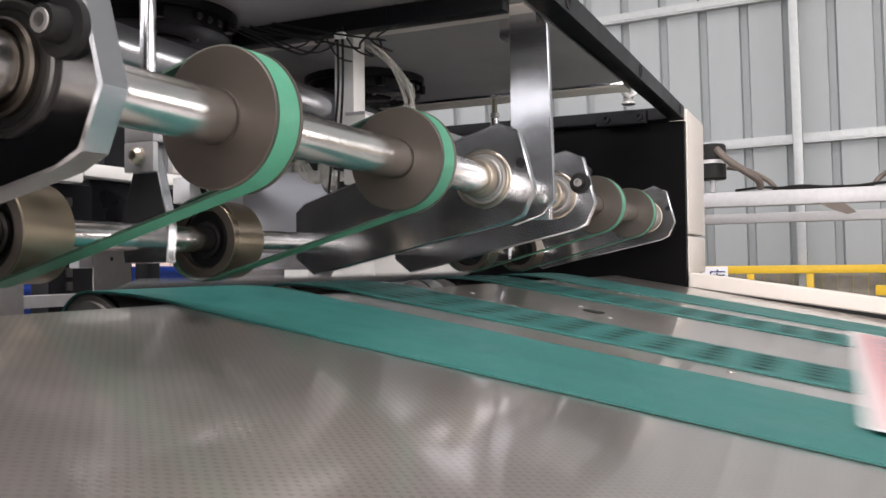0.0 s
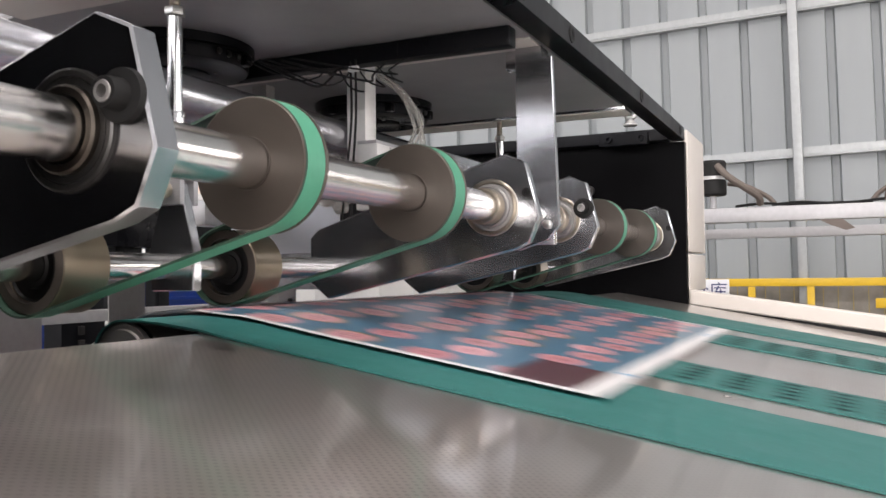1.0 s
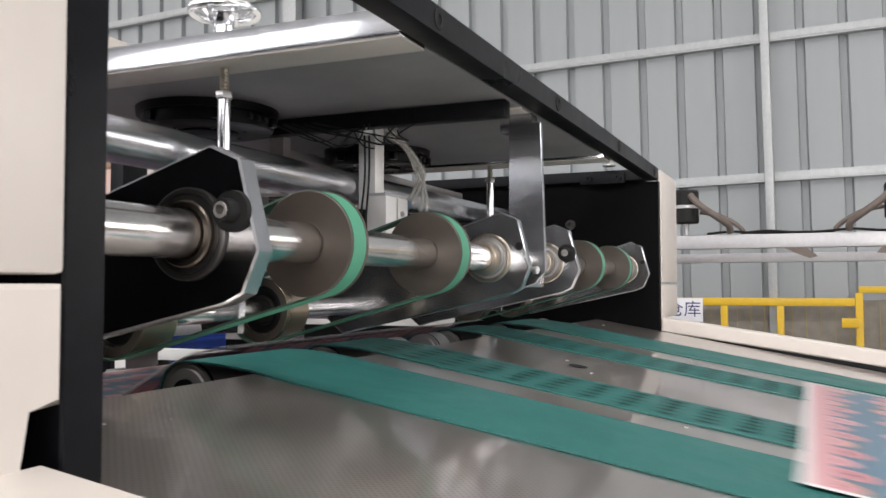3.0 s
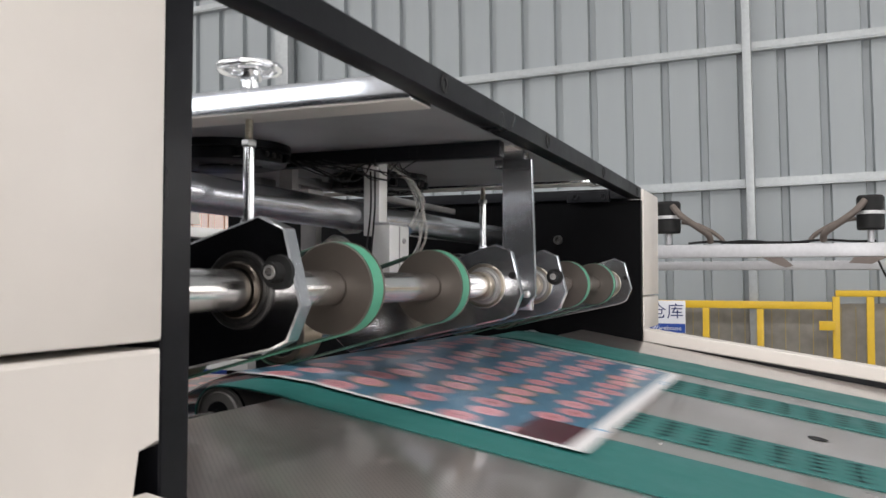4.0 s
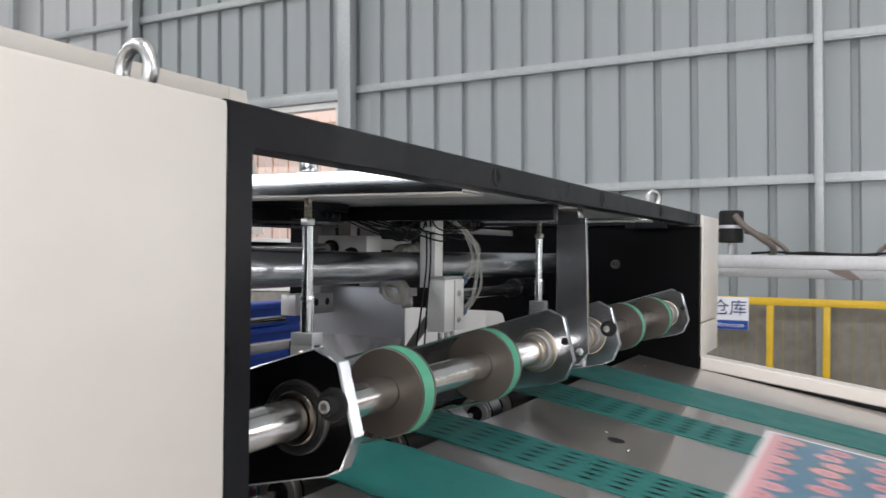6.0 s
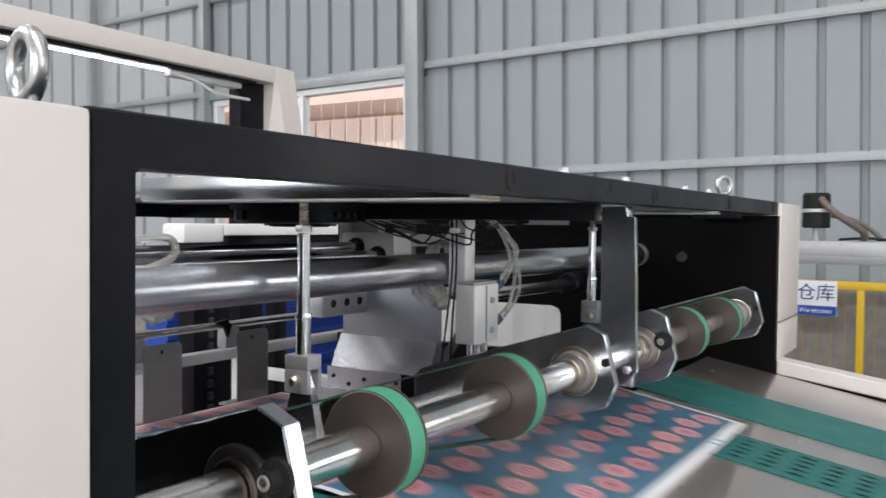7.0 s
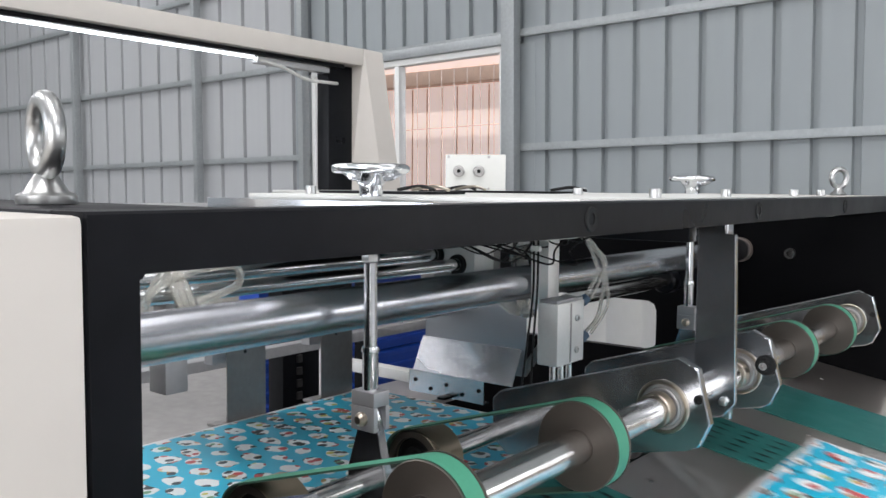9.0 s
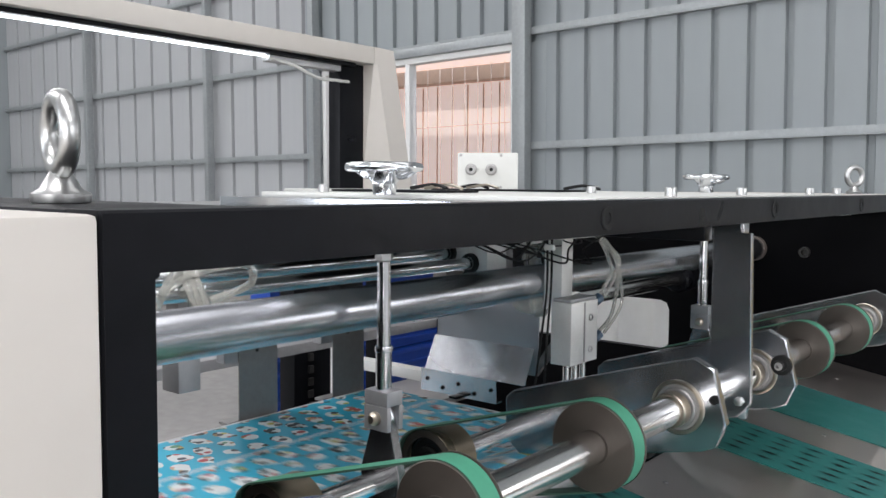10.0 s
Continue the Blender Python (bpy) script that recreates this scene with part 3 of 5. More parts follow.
def neighbour():
    h = tagged(new("neighbour_building"), "pink plastered building outside the window, wall glows in place of sunlight", "building", kind="structure")
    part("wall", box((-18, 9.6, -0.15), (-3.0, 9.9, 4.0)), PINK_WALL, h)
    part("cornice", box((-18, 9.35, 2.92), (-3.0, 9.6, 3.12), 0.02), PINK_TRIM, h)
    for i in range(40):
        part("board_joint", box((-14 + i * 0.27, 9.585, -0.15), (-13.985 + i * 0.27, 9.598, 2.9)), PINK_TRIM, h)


neighbour()

# ---- fence and conveyor behind the machine ----
FENCE_Y = 5.95


def fence():
    f = thing("safety_fence", "yellow steel safety fence with wire mesh panels", "fence")
    s = 0.022
    part("top_rail", box((-2.4, FENCE_Y - s, 1.065), (0.279, FENCE_Y + s, 1.115), 0.004), YELLOW, f)
    part("top_rail", box((0.30, FENCE_Y - s, 1.150), (3.4, FENCE_Y + s, 1.190), 0.004), YELLOW, f)
    for px in (-1.9, -1.2, -0.51, -0.16, 0.303, 0.503, 1.2, 1.9, 2.6):
        part("post", box((px - s, FENCE_Y - s, 0), (px + s, FENCE_Y + s, 1.063 if px < 0.29 else 1.149), 0.003), YELLOW, f)
    part("bottom_rail", box((-2.4, FENCE_Y - s + 0.005, 0.12), (3.4, FENCE_Y + s - 0.005, 0.16), 0.004), YELLOW, f)
    xx = -2.3
    while xx < 3.3:
        part("wire", rod((xx, FENCE_Y + 0.026, 0.14), (xx, FENCE_Y + 0.026, 1.08), 0.0022, 6), DULL_YELLOW, f)
        xx += 0.085
    part("latch", box((0.20, FENCE_Y - 0.05, 0.93), (0.30, FENCE_Y - 0.023, 0.99), 0.004), YELLOW, f)
    return f


fence()


def text_mesh(body, size, material, parent, m, name="lettering"):
    cu = bpy.data.curves.new(name, "FONT")
    cu.body, cu.size, cu.extrude = body, size, 0.0006
    cu.align_x, cu.align_y = "CENTER", "CENTER"
    tmp = bpy.data.objects.new(name, cu)
    me = bpy.data.meshes.new_from_object(tmp)
    bpy.data.objects.remove(tmp)
    ob = new(name, me)
    me.materials.clear()
    me.materials.append(material)
    ob.parent, ob.matrix_basis = parent, m
    return ob


def warehouse_sign():
    s = thing("warehouse_sign", "white and blue warehouse sign on the yellow fence", "sign")
    y = FENCE_Y - 0.034
    part("board", box((-0.895, y, 0.889), (-0.645, y + 0.01, 1.112), 0.002), LABEL_WHITE, s)
    part("blue_band", box((-0.893, y - 0.003, 0.891), (-0.647, y - 0.0005, 0.953)), LABEL_BLUE, s)
    text_mesh("仓库", 0.115, LABEL_DARK, s, pose(-0.77, y - 0.002, 1.032, 90))
    text_mesh("Warehouse", 0.042, LABEL_WHITE, s, pose(-0.77, y - 0.005, 0.922, 90))


warehouse_sign()


def far_conveyor():
    c = thing("suction_conveyor", "aluminium rail of a second machine with black vibrator motors", "conveyor")
    y = 3.55
    part("rail", box((-1.6, y - 0.03, 1.347), (2.6, y + 0.03, 1.402), 0.004), ALU_DULL, c)
    part("lower_rail", box((-1.6, y + 0.35, 1.30), (2.6, y + 0.40, 1.34), 0.004), ALU_DULL, c)
    for px in (-1.45, 2.4):
        part("leg", box((px - 0.03, y - 0.028, 0), (px + 0.03, y + 0.028, 1.346), 0.004), ALU_DULL, c)
        part("leg", box((px - 0.03, y + 0.352, 0), (px + 0.03, y + 0.398, 1.299), 0.004), ALU_DULL, c)
    for mx in (-0.43, 0.34, 1.1):
        part("motor", lathe([(0, 0), (0.046, 0), (0.05, 0.006), (0.05, 0.058), (0.044, 0.062), (0.044, 0.07), (0.05, 0.074), (0.05, 0.125), (0.044, 0.134), (0, 0.136)], (mx, y - 0.02, 1.452), "z", 28), RUBBER, c)
        part("motor_foot", rod((mx, y - 0.02, 1.403), (mx, y - 0.02, 1.451), 0.012, 12), ALU_DULL, c)
        d = -1 if mx > 0 else 1
        part("conduit", tube([(mx + 0.02 * d, y - 0.06, 1.565), (mx + 0.06 * d, y - 0.075, 1.52), (mx + 0.12 * d, y - 0.07, 1.475), (mx + 0.165 * d, y - 0.05, 1.44), (mx + 0.17 * d, y - 0.03, 1.412)], 0.0135, 10), RUST, c)
        part("conduit", tube([(mx + 0.05 * d, y + 0.02, 1.50), (mx + 0.12 * d, y + 0.01, 1.485), (mx + 0.19 * d, y + 0.01, 1.445), (mx + 0.22 * d, y + 0.005, 1.414)], 0.009, 8), RUST, c)
        part("flange", lathe([(0.044, 0.060), (0.052, 0.060), (0.052, 0.073), (0.044, 0.073)], (mx, y - 0.02, 1.452), "z", 28, closed=True), GREY_SHEET, c)
    part("clip", prism([(-0.06, 1.346), (0.02, 1.346), (0.06, 1.312), (0.03, 1.305), (-0.02, 1.325)], y - 0.045, y - 0.031, "y"), RUST, c)
    part("strut", prism([(0.28, 1.346), (0.40, 1.346), (0.34, 1.318), (0.26, 1.322)], y - 0.045, y - 0.031, "y"), RUST, c)
    part("cable_end", tube([(0.36, y - 0.04, 1.34), (0.375, y - 0.045, 1.30), (0.39, y - 0.04, 1.268)], 0.004, 6), RUBBER, c)
    for a, b in ((-0.35, 0.02), (-0.22, 0.12), (0.08, 0.36), (0.42, 0.9)):
        part("cable", tube([(a, y - 0.005, 1.409), (a + 0.1, y - 0.02, 1.415), (a + 0.2, y + 0.01, 1.409), (b, y, 1.409)], 0.005, 6), RUBBER, c)
    return c


far_conveyor()

# ---- machine body ----
FX = -0.335          # front face of the frame
Y0, Y1 = 0.277, 2.262
SLOPE, ZT = -0.17, 1.024      # table surface: z = ZT + SLOPE * x


def zt(xx):
    return ZT + SLOPE * xx


def table():
    t = thing("feed_table", "sloping dimpled stainless steel feed table with screws", "table")
    x0, x1 = -0.505, 1.45
    part("table_top", prism([(x0, zt(x0)), (x1, zt(x1)), (x1, zt(x1) - 0.012), (x0, zt(x0) - 0.012)], Y0 + 0.032, Y1 - 0.004, "y"), TABLE, t)
    part("front_lip", prism([(x0 - 0.003, zt(x0) - 0.001), (x0, zt(x0) - 0.0005), (x0, zt(x0) - 0.06), (x0 - 0.003, zt(x0) - 0.06)], Y0 + 0.032, 0.672, "y"), GREY_STEEL, t)
    for hx, hy in ((-0.301, 1.26), (0.25, 1.26), (0.10, 1.26)):
        part("hole", lathe([(0, 0.0), (0.014, 0.0), (0.0155, 0.0006)], (0, 0, 0), "z", 20), DARK_INSIDE, t).matrix_basis = pose(hx, hy, zt(hx) + 0.0006, 0, math.degrees(math.atan(-SLOPE)), 0)
    for sx, sy in ((-0.454, 1.209), (-0.095, 0.95), (-0.33, 1.30), (-0.36, 1.67), (-0.18, 1.67), (0.06, 1.67), (-0.27, 1.22), (-0.45, 0.42), (-0.2, 0.36), (0.15, 0.95), (-0.45, 2.1)):
        part("screw", lathe([(0.0, 0.0014), (0.0020, 0.0014), (0.0034, 0.0010), (0.0042, 0)], (0, 0, 0), "z", 14), GREY_STEEL, t).matrix_basis = pose(sx, sy, zt(sx) + 0.0003, 0, math.degrees(math.atan(-SLOPE)), 0)
    for yy in (0.5, 2.0):
        part("support", box((0.2, yy - 0.03, 0), (0.26, yy + 0.03, zt(0.26) - 0.014)), GREY_STEEL, t)
        part("support", box((1.3, yy - 0.03, 0), (1.36, yy + 0.03, zt(1.36) - 0.014)), GREY_STEEL, t)
    return t


table()

PULLEY = (-0.598, 1.085, 0.036)


END_X = 1.49


def belt_line():
    """A feed belt's closed loop as (x, z) pairs: over the pulley, down the table, round the end drum and back below."""
    px, pz, pr = PULLEY
    ez = zt(END_X) + 0.0022 - pr
    pts = [(px - pr * math.cos(radians(a)), pz + pr * math.sin(radians(a))) for a in range(-80, 91, 10)]
    pts += [(-0.575, 1.1206), (-0.55, 1.1188), (-0.525, 1.1158), (-0.505, zt(-0.505) + 0.0034), (-0.48, zt(-0.48) + 0.0024), (-0.40, zt(-0.40) + 0.0022), (0.3, zt(0.3) + 0.0022)]
    pts += [(END_X + pr * math.sin(radians(a)), ez + pr * math.cos(radians(a))) for a in range(10, 181, 10)]
    pts += [(0.4, (ez + pz) / 2 - pr - 0.012)]
    return pts


def feed_belt(ya, yb, slotted):
    kind = "perforated" if slotted else "plain"
    f = thing("feed_belt", kind + " teal conveyor belt lying on the steel table", "belt", "feed belts")
    line = belt_line()
    for name, lift, thick, mat, grow in (("belt_face", 0.0, 0.0016, BELT_DARK, 0.0), ("belt_core", -0.0017, 0.0014, BELT_EDGE, -0.0006)):
        bm = bmesh.new()
        rows = []
        for i, (xx, zz) in enumerate(line):
            a, b = line[i - 1], line[(i + 1) % len(line)]
            n = Vector((-(b[1] - a[1]), 0, b[0] - a[0])).normalized()
            p = Vector((xx, 0, zz)) + n * lift
            q = p - n * thick
            rows.append([bm.verts.new((p.x, ya - grow, p.z)), bm.verts.new((p.x, yb + grow, p.z)), bm.verts.new((q.x, yb + grow, q.z)), bm.verts.new((q.x, ya - grow, q.z))])
        for i in range(len(rows)):
            a, b = rows[i], rows[(i + 1) % len(rows)]
            for k in range(4):
                bm.faces.new((a[k], a[(k + 1) % 4], b[(k + 1) % 4], b[k]))
        part(name, bm, mat, f)
    return f


BELTS = [(0.69, 0.893, False), (0.975, 1.130, True), (1.420, 1.590, True), (1.715, 1.945, False)]
belt_things = [feed_belt(*b) for b in BELTS]


def slot_mesh():
    """One short slot along a belt, drawn as a thin dark plate lying on it."""
    bm = bmesh.new()
    ring = []
    for a in range(0, 360, 45):
        e = 1 if math.cos(radians(a)) > 0 else -1
        ring.append(bm.verts.new((0.0085 * e + 0.0038 * math.cos(radians(a)), 0.0042 * math.sin(radians(a)), 0)))
    bm.faces.new(ring)
    bmesh.ops.solidify(bm, geom=list(bm.faces), thickness=0.0005)
    me = bpy.data.meshes.new("slot")
    bm.to_mesh(me)
    bm.free()
    me.materials.append(DARK_INSIDE)
    return me


def slot_rows(belt, ya, yb):
    """The rows of five slots that ride round with a perforated belt."""
    me = slot_mesh()
    made = []
    for k in range(SLOT_ROWS):
        o = new("slot", me)
        o.parent = belt
        made.append((o, (ya + yb) / 2))
        for n in (-2, -1, 1, 2):
            p = new("slot", me)
            p.parent, p.location = o, (0.0004 * n, 0.169 * n * (yb - ya), 0)
    return made


SLOT_ROWS = 91
slots = [slot_rows(t, b[0], b[1]) for t, b in zip(belt_things, BELTS) if b[2]]


def pulley(yc, w, face=None):
    p = thing("belt_pulley", "dark steel belt pulley with bearing", "pulley", "belt pulleys", at=(PULLEY[0], yc, PULLEY[1]))
    r = PULLEY[2] - 0.0035
    part("drum", lathe([(0.016, -w / 2), (r - 0.006, -w / 2), (r - 0.005, -w / 2 + 0.003), (r - 0.001, -w / 2 + 0.003), (r, -w / 2 + 0.002), (r, w / 2), (0.016, w / 2)], (0, 0, 0), "y", 40), face or GREY_STEEL, p)
    part("bearing", lathe([(0.006, -w / 2 - 0.002), (0.0155, -w / 2 - 0.002), (0.0155, w / 2)], (0, 0, 0), "y", 24), BLACK, p)
    part("grooves", lathe([(r + 0.0005, -w / 2 + 0.008), (r + 0.001, -w / 2 + 0.009), (r + 0.001, -w / 2 + 0.012), (r + 0.0005, -w / 2 + 0.013)], (0, 0, 0), "y", 40), BLACK, p)
    return p


pulleys = [pulley((a + b) / 2, b - a) for a, b, _ in BELTS]
for py in (1.19, 1.345, 2.03):
    pulleys.append(pulley(py, 0.06, ALU))
axle = tagged(part("pulley_axle", rod((PULLEY[0], Y0 + 0.034, PULLEY[1]), (PULLEY[0], Y1 - 0.002, PULLEY[1]), 0.0055, 16), CHROME), "steel axle that carries the belt pulleys", "axle")


def guard(y_in, y_out, name, z=1.068):
    g = thing(name, "cream painted sloping side guard of the table", "guard", "side guards")
    a, b = -0.333, 1.5
    top = lambda xx: z - 0.143 * xx
    part("rail", prism([(a, top(a)), (b, top(b)), (b, top(b) - 0.037), (a, top(a) - 0.037)], y_in, y_out, "y", 0.003), CREAM, g)
    part("skirt", prism([(a, top(a) - 0.0375), (b, top(b) - 0.0375), (b, 0.35), (a, 0.35)], y_in + 0.012, y_out - 0.012, "y"), BLACK, g)
    part("foot", box((1.3, y_in + 0.02, 0), (1.4, y_out - 0.02, 0.349)), BLACK, g)
    part("foot", box((-0.2, y_in + 0.02, 0), (-0.1, y_out - 0.02, 0.349)), BLACK, g)
    return g


guard(Y1 + 0.006, Y1 + 0.075, "side_guard")
guard(Y0 - 0.075, Y0 - 0.012, "side_guard", 1.062)


def machine_frame():
    f = thing("machine_frame", "black steel machine frame with cream side covers", "machine frame")
    # near side panel: an upright with a deep web behind
    part("near_panel", box((-1.75, Y0, 0.72), (FX - 0.0345, Y0 + 0.030, 1.5166), 0.002), BLACK, f)
    arc = [(Y0 + 0.033 - 0.003 * math.cos(radians(w)), 1.4805 + 0.003 * math.sin(radians(w))) for w in range(0, 91, 15)]
    part("front_beam", prism([(Y0, 0.72), (Y0 + 0.030, 0.72)] + arc + [(Y1, 1.4835), (Y1, 1.5166), (Y0, 1.5166)], FX - 0.034, FX, "x", 0.0015), BLACK, f)
    far = bmesh.new()
    prism([(-0.336, 0.72), (-0.336, 1.482), (-1.75, 1.482), (-1.75, 1.218), (-0.955, 1.218), (-0.935, 1.211), (-0.927, 1.192), (-0.927, 1.10), (-0.935, 1.088), (-0.955, 1.08), (-1.75, 1.08), (-1.75, 0.72)], Y1, Y1 + 0.026, "y", bm=far)
    part("far_panel", far, BLACK_GLOSS, f)
    part("side_rail", box((-1.75, Y0 + 0.0302, 1.4935), (FX - 0.035, Y0 + 0.12, 1.5162), 0.002), BLACK, f)
    part("side_rail", box((-1.75, Y1 - 0.04, 1.4835), (FX - 0.035, Y1 + 0.024, 1.512), 0.002), BLACK, f)
    part("rear_beam", box((-1.78, Y0, 0.74), (-1.751, Y1, 0.80), 0.002), BLACK, f)
    for by in (0.792, 1.277, 1.754, 2.20):
        s = part("bolt_socket", lathe([(0.0, -0.006), (0.0056, -0.006), (0.006, 0.0008), (0.0112, 0.0014), (0.0124, 0.0006), (0.0124, -0.004)], (FX + 0.0003, by, 1.500), "x", 24), RUBBER, f)
        part("bolt_hole", lathe([(0, 0.0), (0.0055, 0.0)], (FX - 0.003, by, 1.500), "x", 6), DARK_INSIDE, s)
    bm = box((-0.535, Y1 - 0.062, 1.4740), (-0.414, Y1 - 0.041, 1.504), 0.002)
    part("corner_bracket", bm, BLACK, f)
    for bx in (-0.51, -0.43):
        part("bracket_bolt", lathe([(0.004, 0.003), (0.0042, -0.007), (0.009, -0.007), (0.009, 0.001)], (bx, Y1 - 0.063, 1.490), "y", 16), BLACK, f)
    part("panel_bolt", lathe([(0, -0.002), (0.006, -0.002), (0.0075, -0.010), (0.013, -0.010), (0.0135, 0.0)], (-0.576, Y1 - 0.001, 1.371), "y", 24), DARK_STEEL, f)
    part("web_plate", box((-1.2, Y0 + 0.6, 0.70), (-1.17, Y1 - 0.3, 0.74)), BLACK, f)
    for lx in (-1.7, -0.42):
        for ly in (Y0 + 0.002, Y1 - 0.03):
            part("leg", box((lx - 0.04, ly, 0), (lx + 0.04, ly + 0.05, 0.719)), BLACK, f)
    return f


machine_frame()


def side_cover(y_in, y_out, name, back=-1.85):
    c = thing(name, "cream enamelled sheet-metal side cover with rounded edges", "cover", "side covers")
    lo, hi = min(y_in, y_out), max(y_in, y_out)
    step = 1 if y_out > y_in else -1
    cut = 0.078 if step < 0 else hi - 0.02
    part("upper_panel", box((back, cut + 0.0008, 1.2105), (FX + 0.003, hi, 1.515), 0.004), CREAM, c)
    part("upper_panel", box((back, lo, 1.2105), (FX + 0.003, cut - 0.0008, 1.515), 0.003), CREAM, c)
    if step > 0:
        part("lower_panel", box((back, lo, 1.112), (FX + 0.003, hi, 1.2055), 0.006), CREAM, c)
    else:
        part("lower_panel", prism([(lo, 1.2055), (hi, 1.2055), (hi, 1.140), (0.250, 1.142), (0.250, 1.10), (lo, 1.10)], back, FX + 0.003, "x", 0.003), CREAM, c)
    part("base_panel", box((back, lo, 0.05), (FX - 0.03, hi if step > 0 else 0.248, 1.108 if step > 0 else 1.098), 0.006), CREAM if step > 0 else BLACK, c)
    return c


side_cover(Y0 - 0.002, -0.16, "side_cover")
side_cover(Y1 + 0.028, Y1 + 0.30, "side_cover", -0.93)

# ---- shafts, wheels, plates ----
SX, SZ, SR = -0.395, 1.2435, 0.0188
RX, RZ, RR = -0.640, 1.171, 0.0138
WHEELS = [0.615, 0.880, 1.625, 1.905]
WR, WW = 0.0515, 0.030


def press_shaft():
    s = thing("drive_shaft", "ground steel drive shaft with brown belt wheels", "shaft", at=(SX, 0, SZ))
    part("shaft", rod((0, Y0 + 0.032, 0), (0, Y1 - 0.002, 0), SR, 48, soft=0.03), CHROME, s)
    for wy in WHEELS:
        w = part("wheel", lathe([(SR + 0.0005, wy), (WR - 0.002, wy), (WR - 0.001, wy + 0.001), (WR - 0.003, wy + 0.002), (WR - 0.003, wy + 0.0265), (WR + 0.0005, wy + 0.0275), (WR + 0.0005, wy + WW - 0.001), (WR - 0.001, wy + WW), (SR + 0.0005, wy + WW)], (0, 0, 0), "y", 72), BROWN, s)
        part("hub_chamfer", lathe([(SR + 0.0003, wy - 0.0005), (SR + 0.0012, wy - 0.0008), (SR + 0.0014, wy + 0.0005)], (0, 0, 0), "y", 48), BROWN, w)
    for cy in (1.09, 1.37, 2.055):
        part("collar", lathe([(SR + 0.0004, cy - 0.012), (SR + 0.003, cy - 0.0125), (SR + 0.0042, cy - 0.011), (SR + 0.0042, cy + 0.006), (SR + 0.0004, cy + 0.006)], (0, 0, 0), "y", 40), BRASSY, s)
    return s


drive_shaft = press_shaft()


def rear_rollers():
    s = thing("idler_shaft", "steel shaft with hollow bronze idler rollers", "shaft", at=(RX, 0, RZ))
    part("shaft", rod((0, Y0 + 0.032, 0), (0, Y1 - 0.002, 0), RR, 40, soft=0.03), CHROME, s)
    for wy in WHEELS:
        w = 0.052
        r = 0.0435
        wy += 0.010
        roller = part("roller", lathe([(r - 0.011, wy + 0.012), (r - 0.010, wy), (r - 0.001, wy), (r, wy + 0.001), (r, wy + w - 0.001), (r - 0.001, wy + w), (r - 0.010, wy + w), (r - 0.011, wy + w - 0.012)], (0, 0, 0), "y", 56), BRONZE, s)
        part("rim", lathe([(r - 0.0108, wy + 0.004), (r - 0.0102, wy - 0.0006), (r - 0.0012, wy - 0.0006), (r - 0.0006, wy + 0.0008)], (0, 0, 0), "y", 56), BROWN, roller)
        part("bearing", lathe([(RR + 0.0005, wy + 0.005), (RR + 0.006, wy + 0.004), (RR + 0.007, wy + 0.008), (r - 0.0135, wy + 0.008), (r - 0.0115, wy + 0.006), (r - 0.0112, wy + w - 0.008), (RR + 0.0005, wy + w - 0.006)], (0, 0, 0), "y", 48), RUBBER, roller)
    return s


idler_shaft = rear_rollers()


def drive_belt(wy):
    """A mint belt round a wheel and its roller."""
    ya, yb = wy + 0.0022, wy + 0.0262
    r1, r2 = WR - 0.0026, 0.0439
    a, b = Vector((SX, SZ)), Vector((RX, RZ))
    d = b - a
    L = d.length
    base = math.atan2(d.y, d.x)
    off = math.acos((r1 - r2) / L)
    pts = []
    for k in range(33):
        t = base + off + (2 * math.pi - 2 * off) * k / 32
        pts.append(a + Vector((math.cos(t), math.sin(t))) * r1)
    for k in range(25):
        t = base - off + 2 * off * k / 24
        pts.append(b + Vector((math.cos(t), math.sin(t))) * r2)
    f = thing("drive_belt", "mint green flat belt round wheel and roller", "belt", "drive belts")
    bm = bmesh.new()
    rows = []
    for i, p in enumerate(pts):
        q = pts[(i + 1) % len(pts)] - pts[i - 1]
        n = Vector((q.y, -q.x)).normalized()
        o = p + n * 0.0022
        rows.append([bm.verts.new((p.x, ya, p.y)), bm.verts.new((o.x, ya + 0.0004, o.y)), bm.verts.new((o.x, yb - 0.0004, o.y)), bm.verts.new((p.x, yb, p.y))])
    for i in range(len(rows)):
        u, v = rows[i], rows[(i + 1) % len(rows)]
        for k in range(4):
            bm.faces.new((u[k], u[(k + 1) % 4], v[(k + 1) % 4], v[k]))
    band_mesh = part("band", bm, BELT_LIGHT, f).data
    band_mesh.materials.append(BELT_INNER)
    for i, p in enumerate(band_mesh.polygons):
        p.material_index = 0 if i % 4 == 1 else 1
    return f


for wy in WHEELS:
    drive_belt(wy)

NOSE = [(-0.376, 1.311), (-0.349, 1.299), (-0.331, 1.230), (-0.345, 1.198), (-0.362, 1.190)]
BAR = NOSE + [(-0.64, 1.128), (-0.668, 1.150), (-0.668, 1.212), (-0.655, 1.224)]


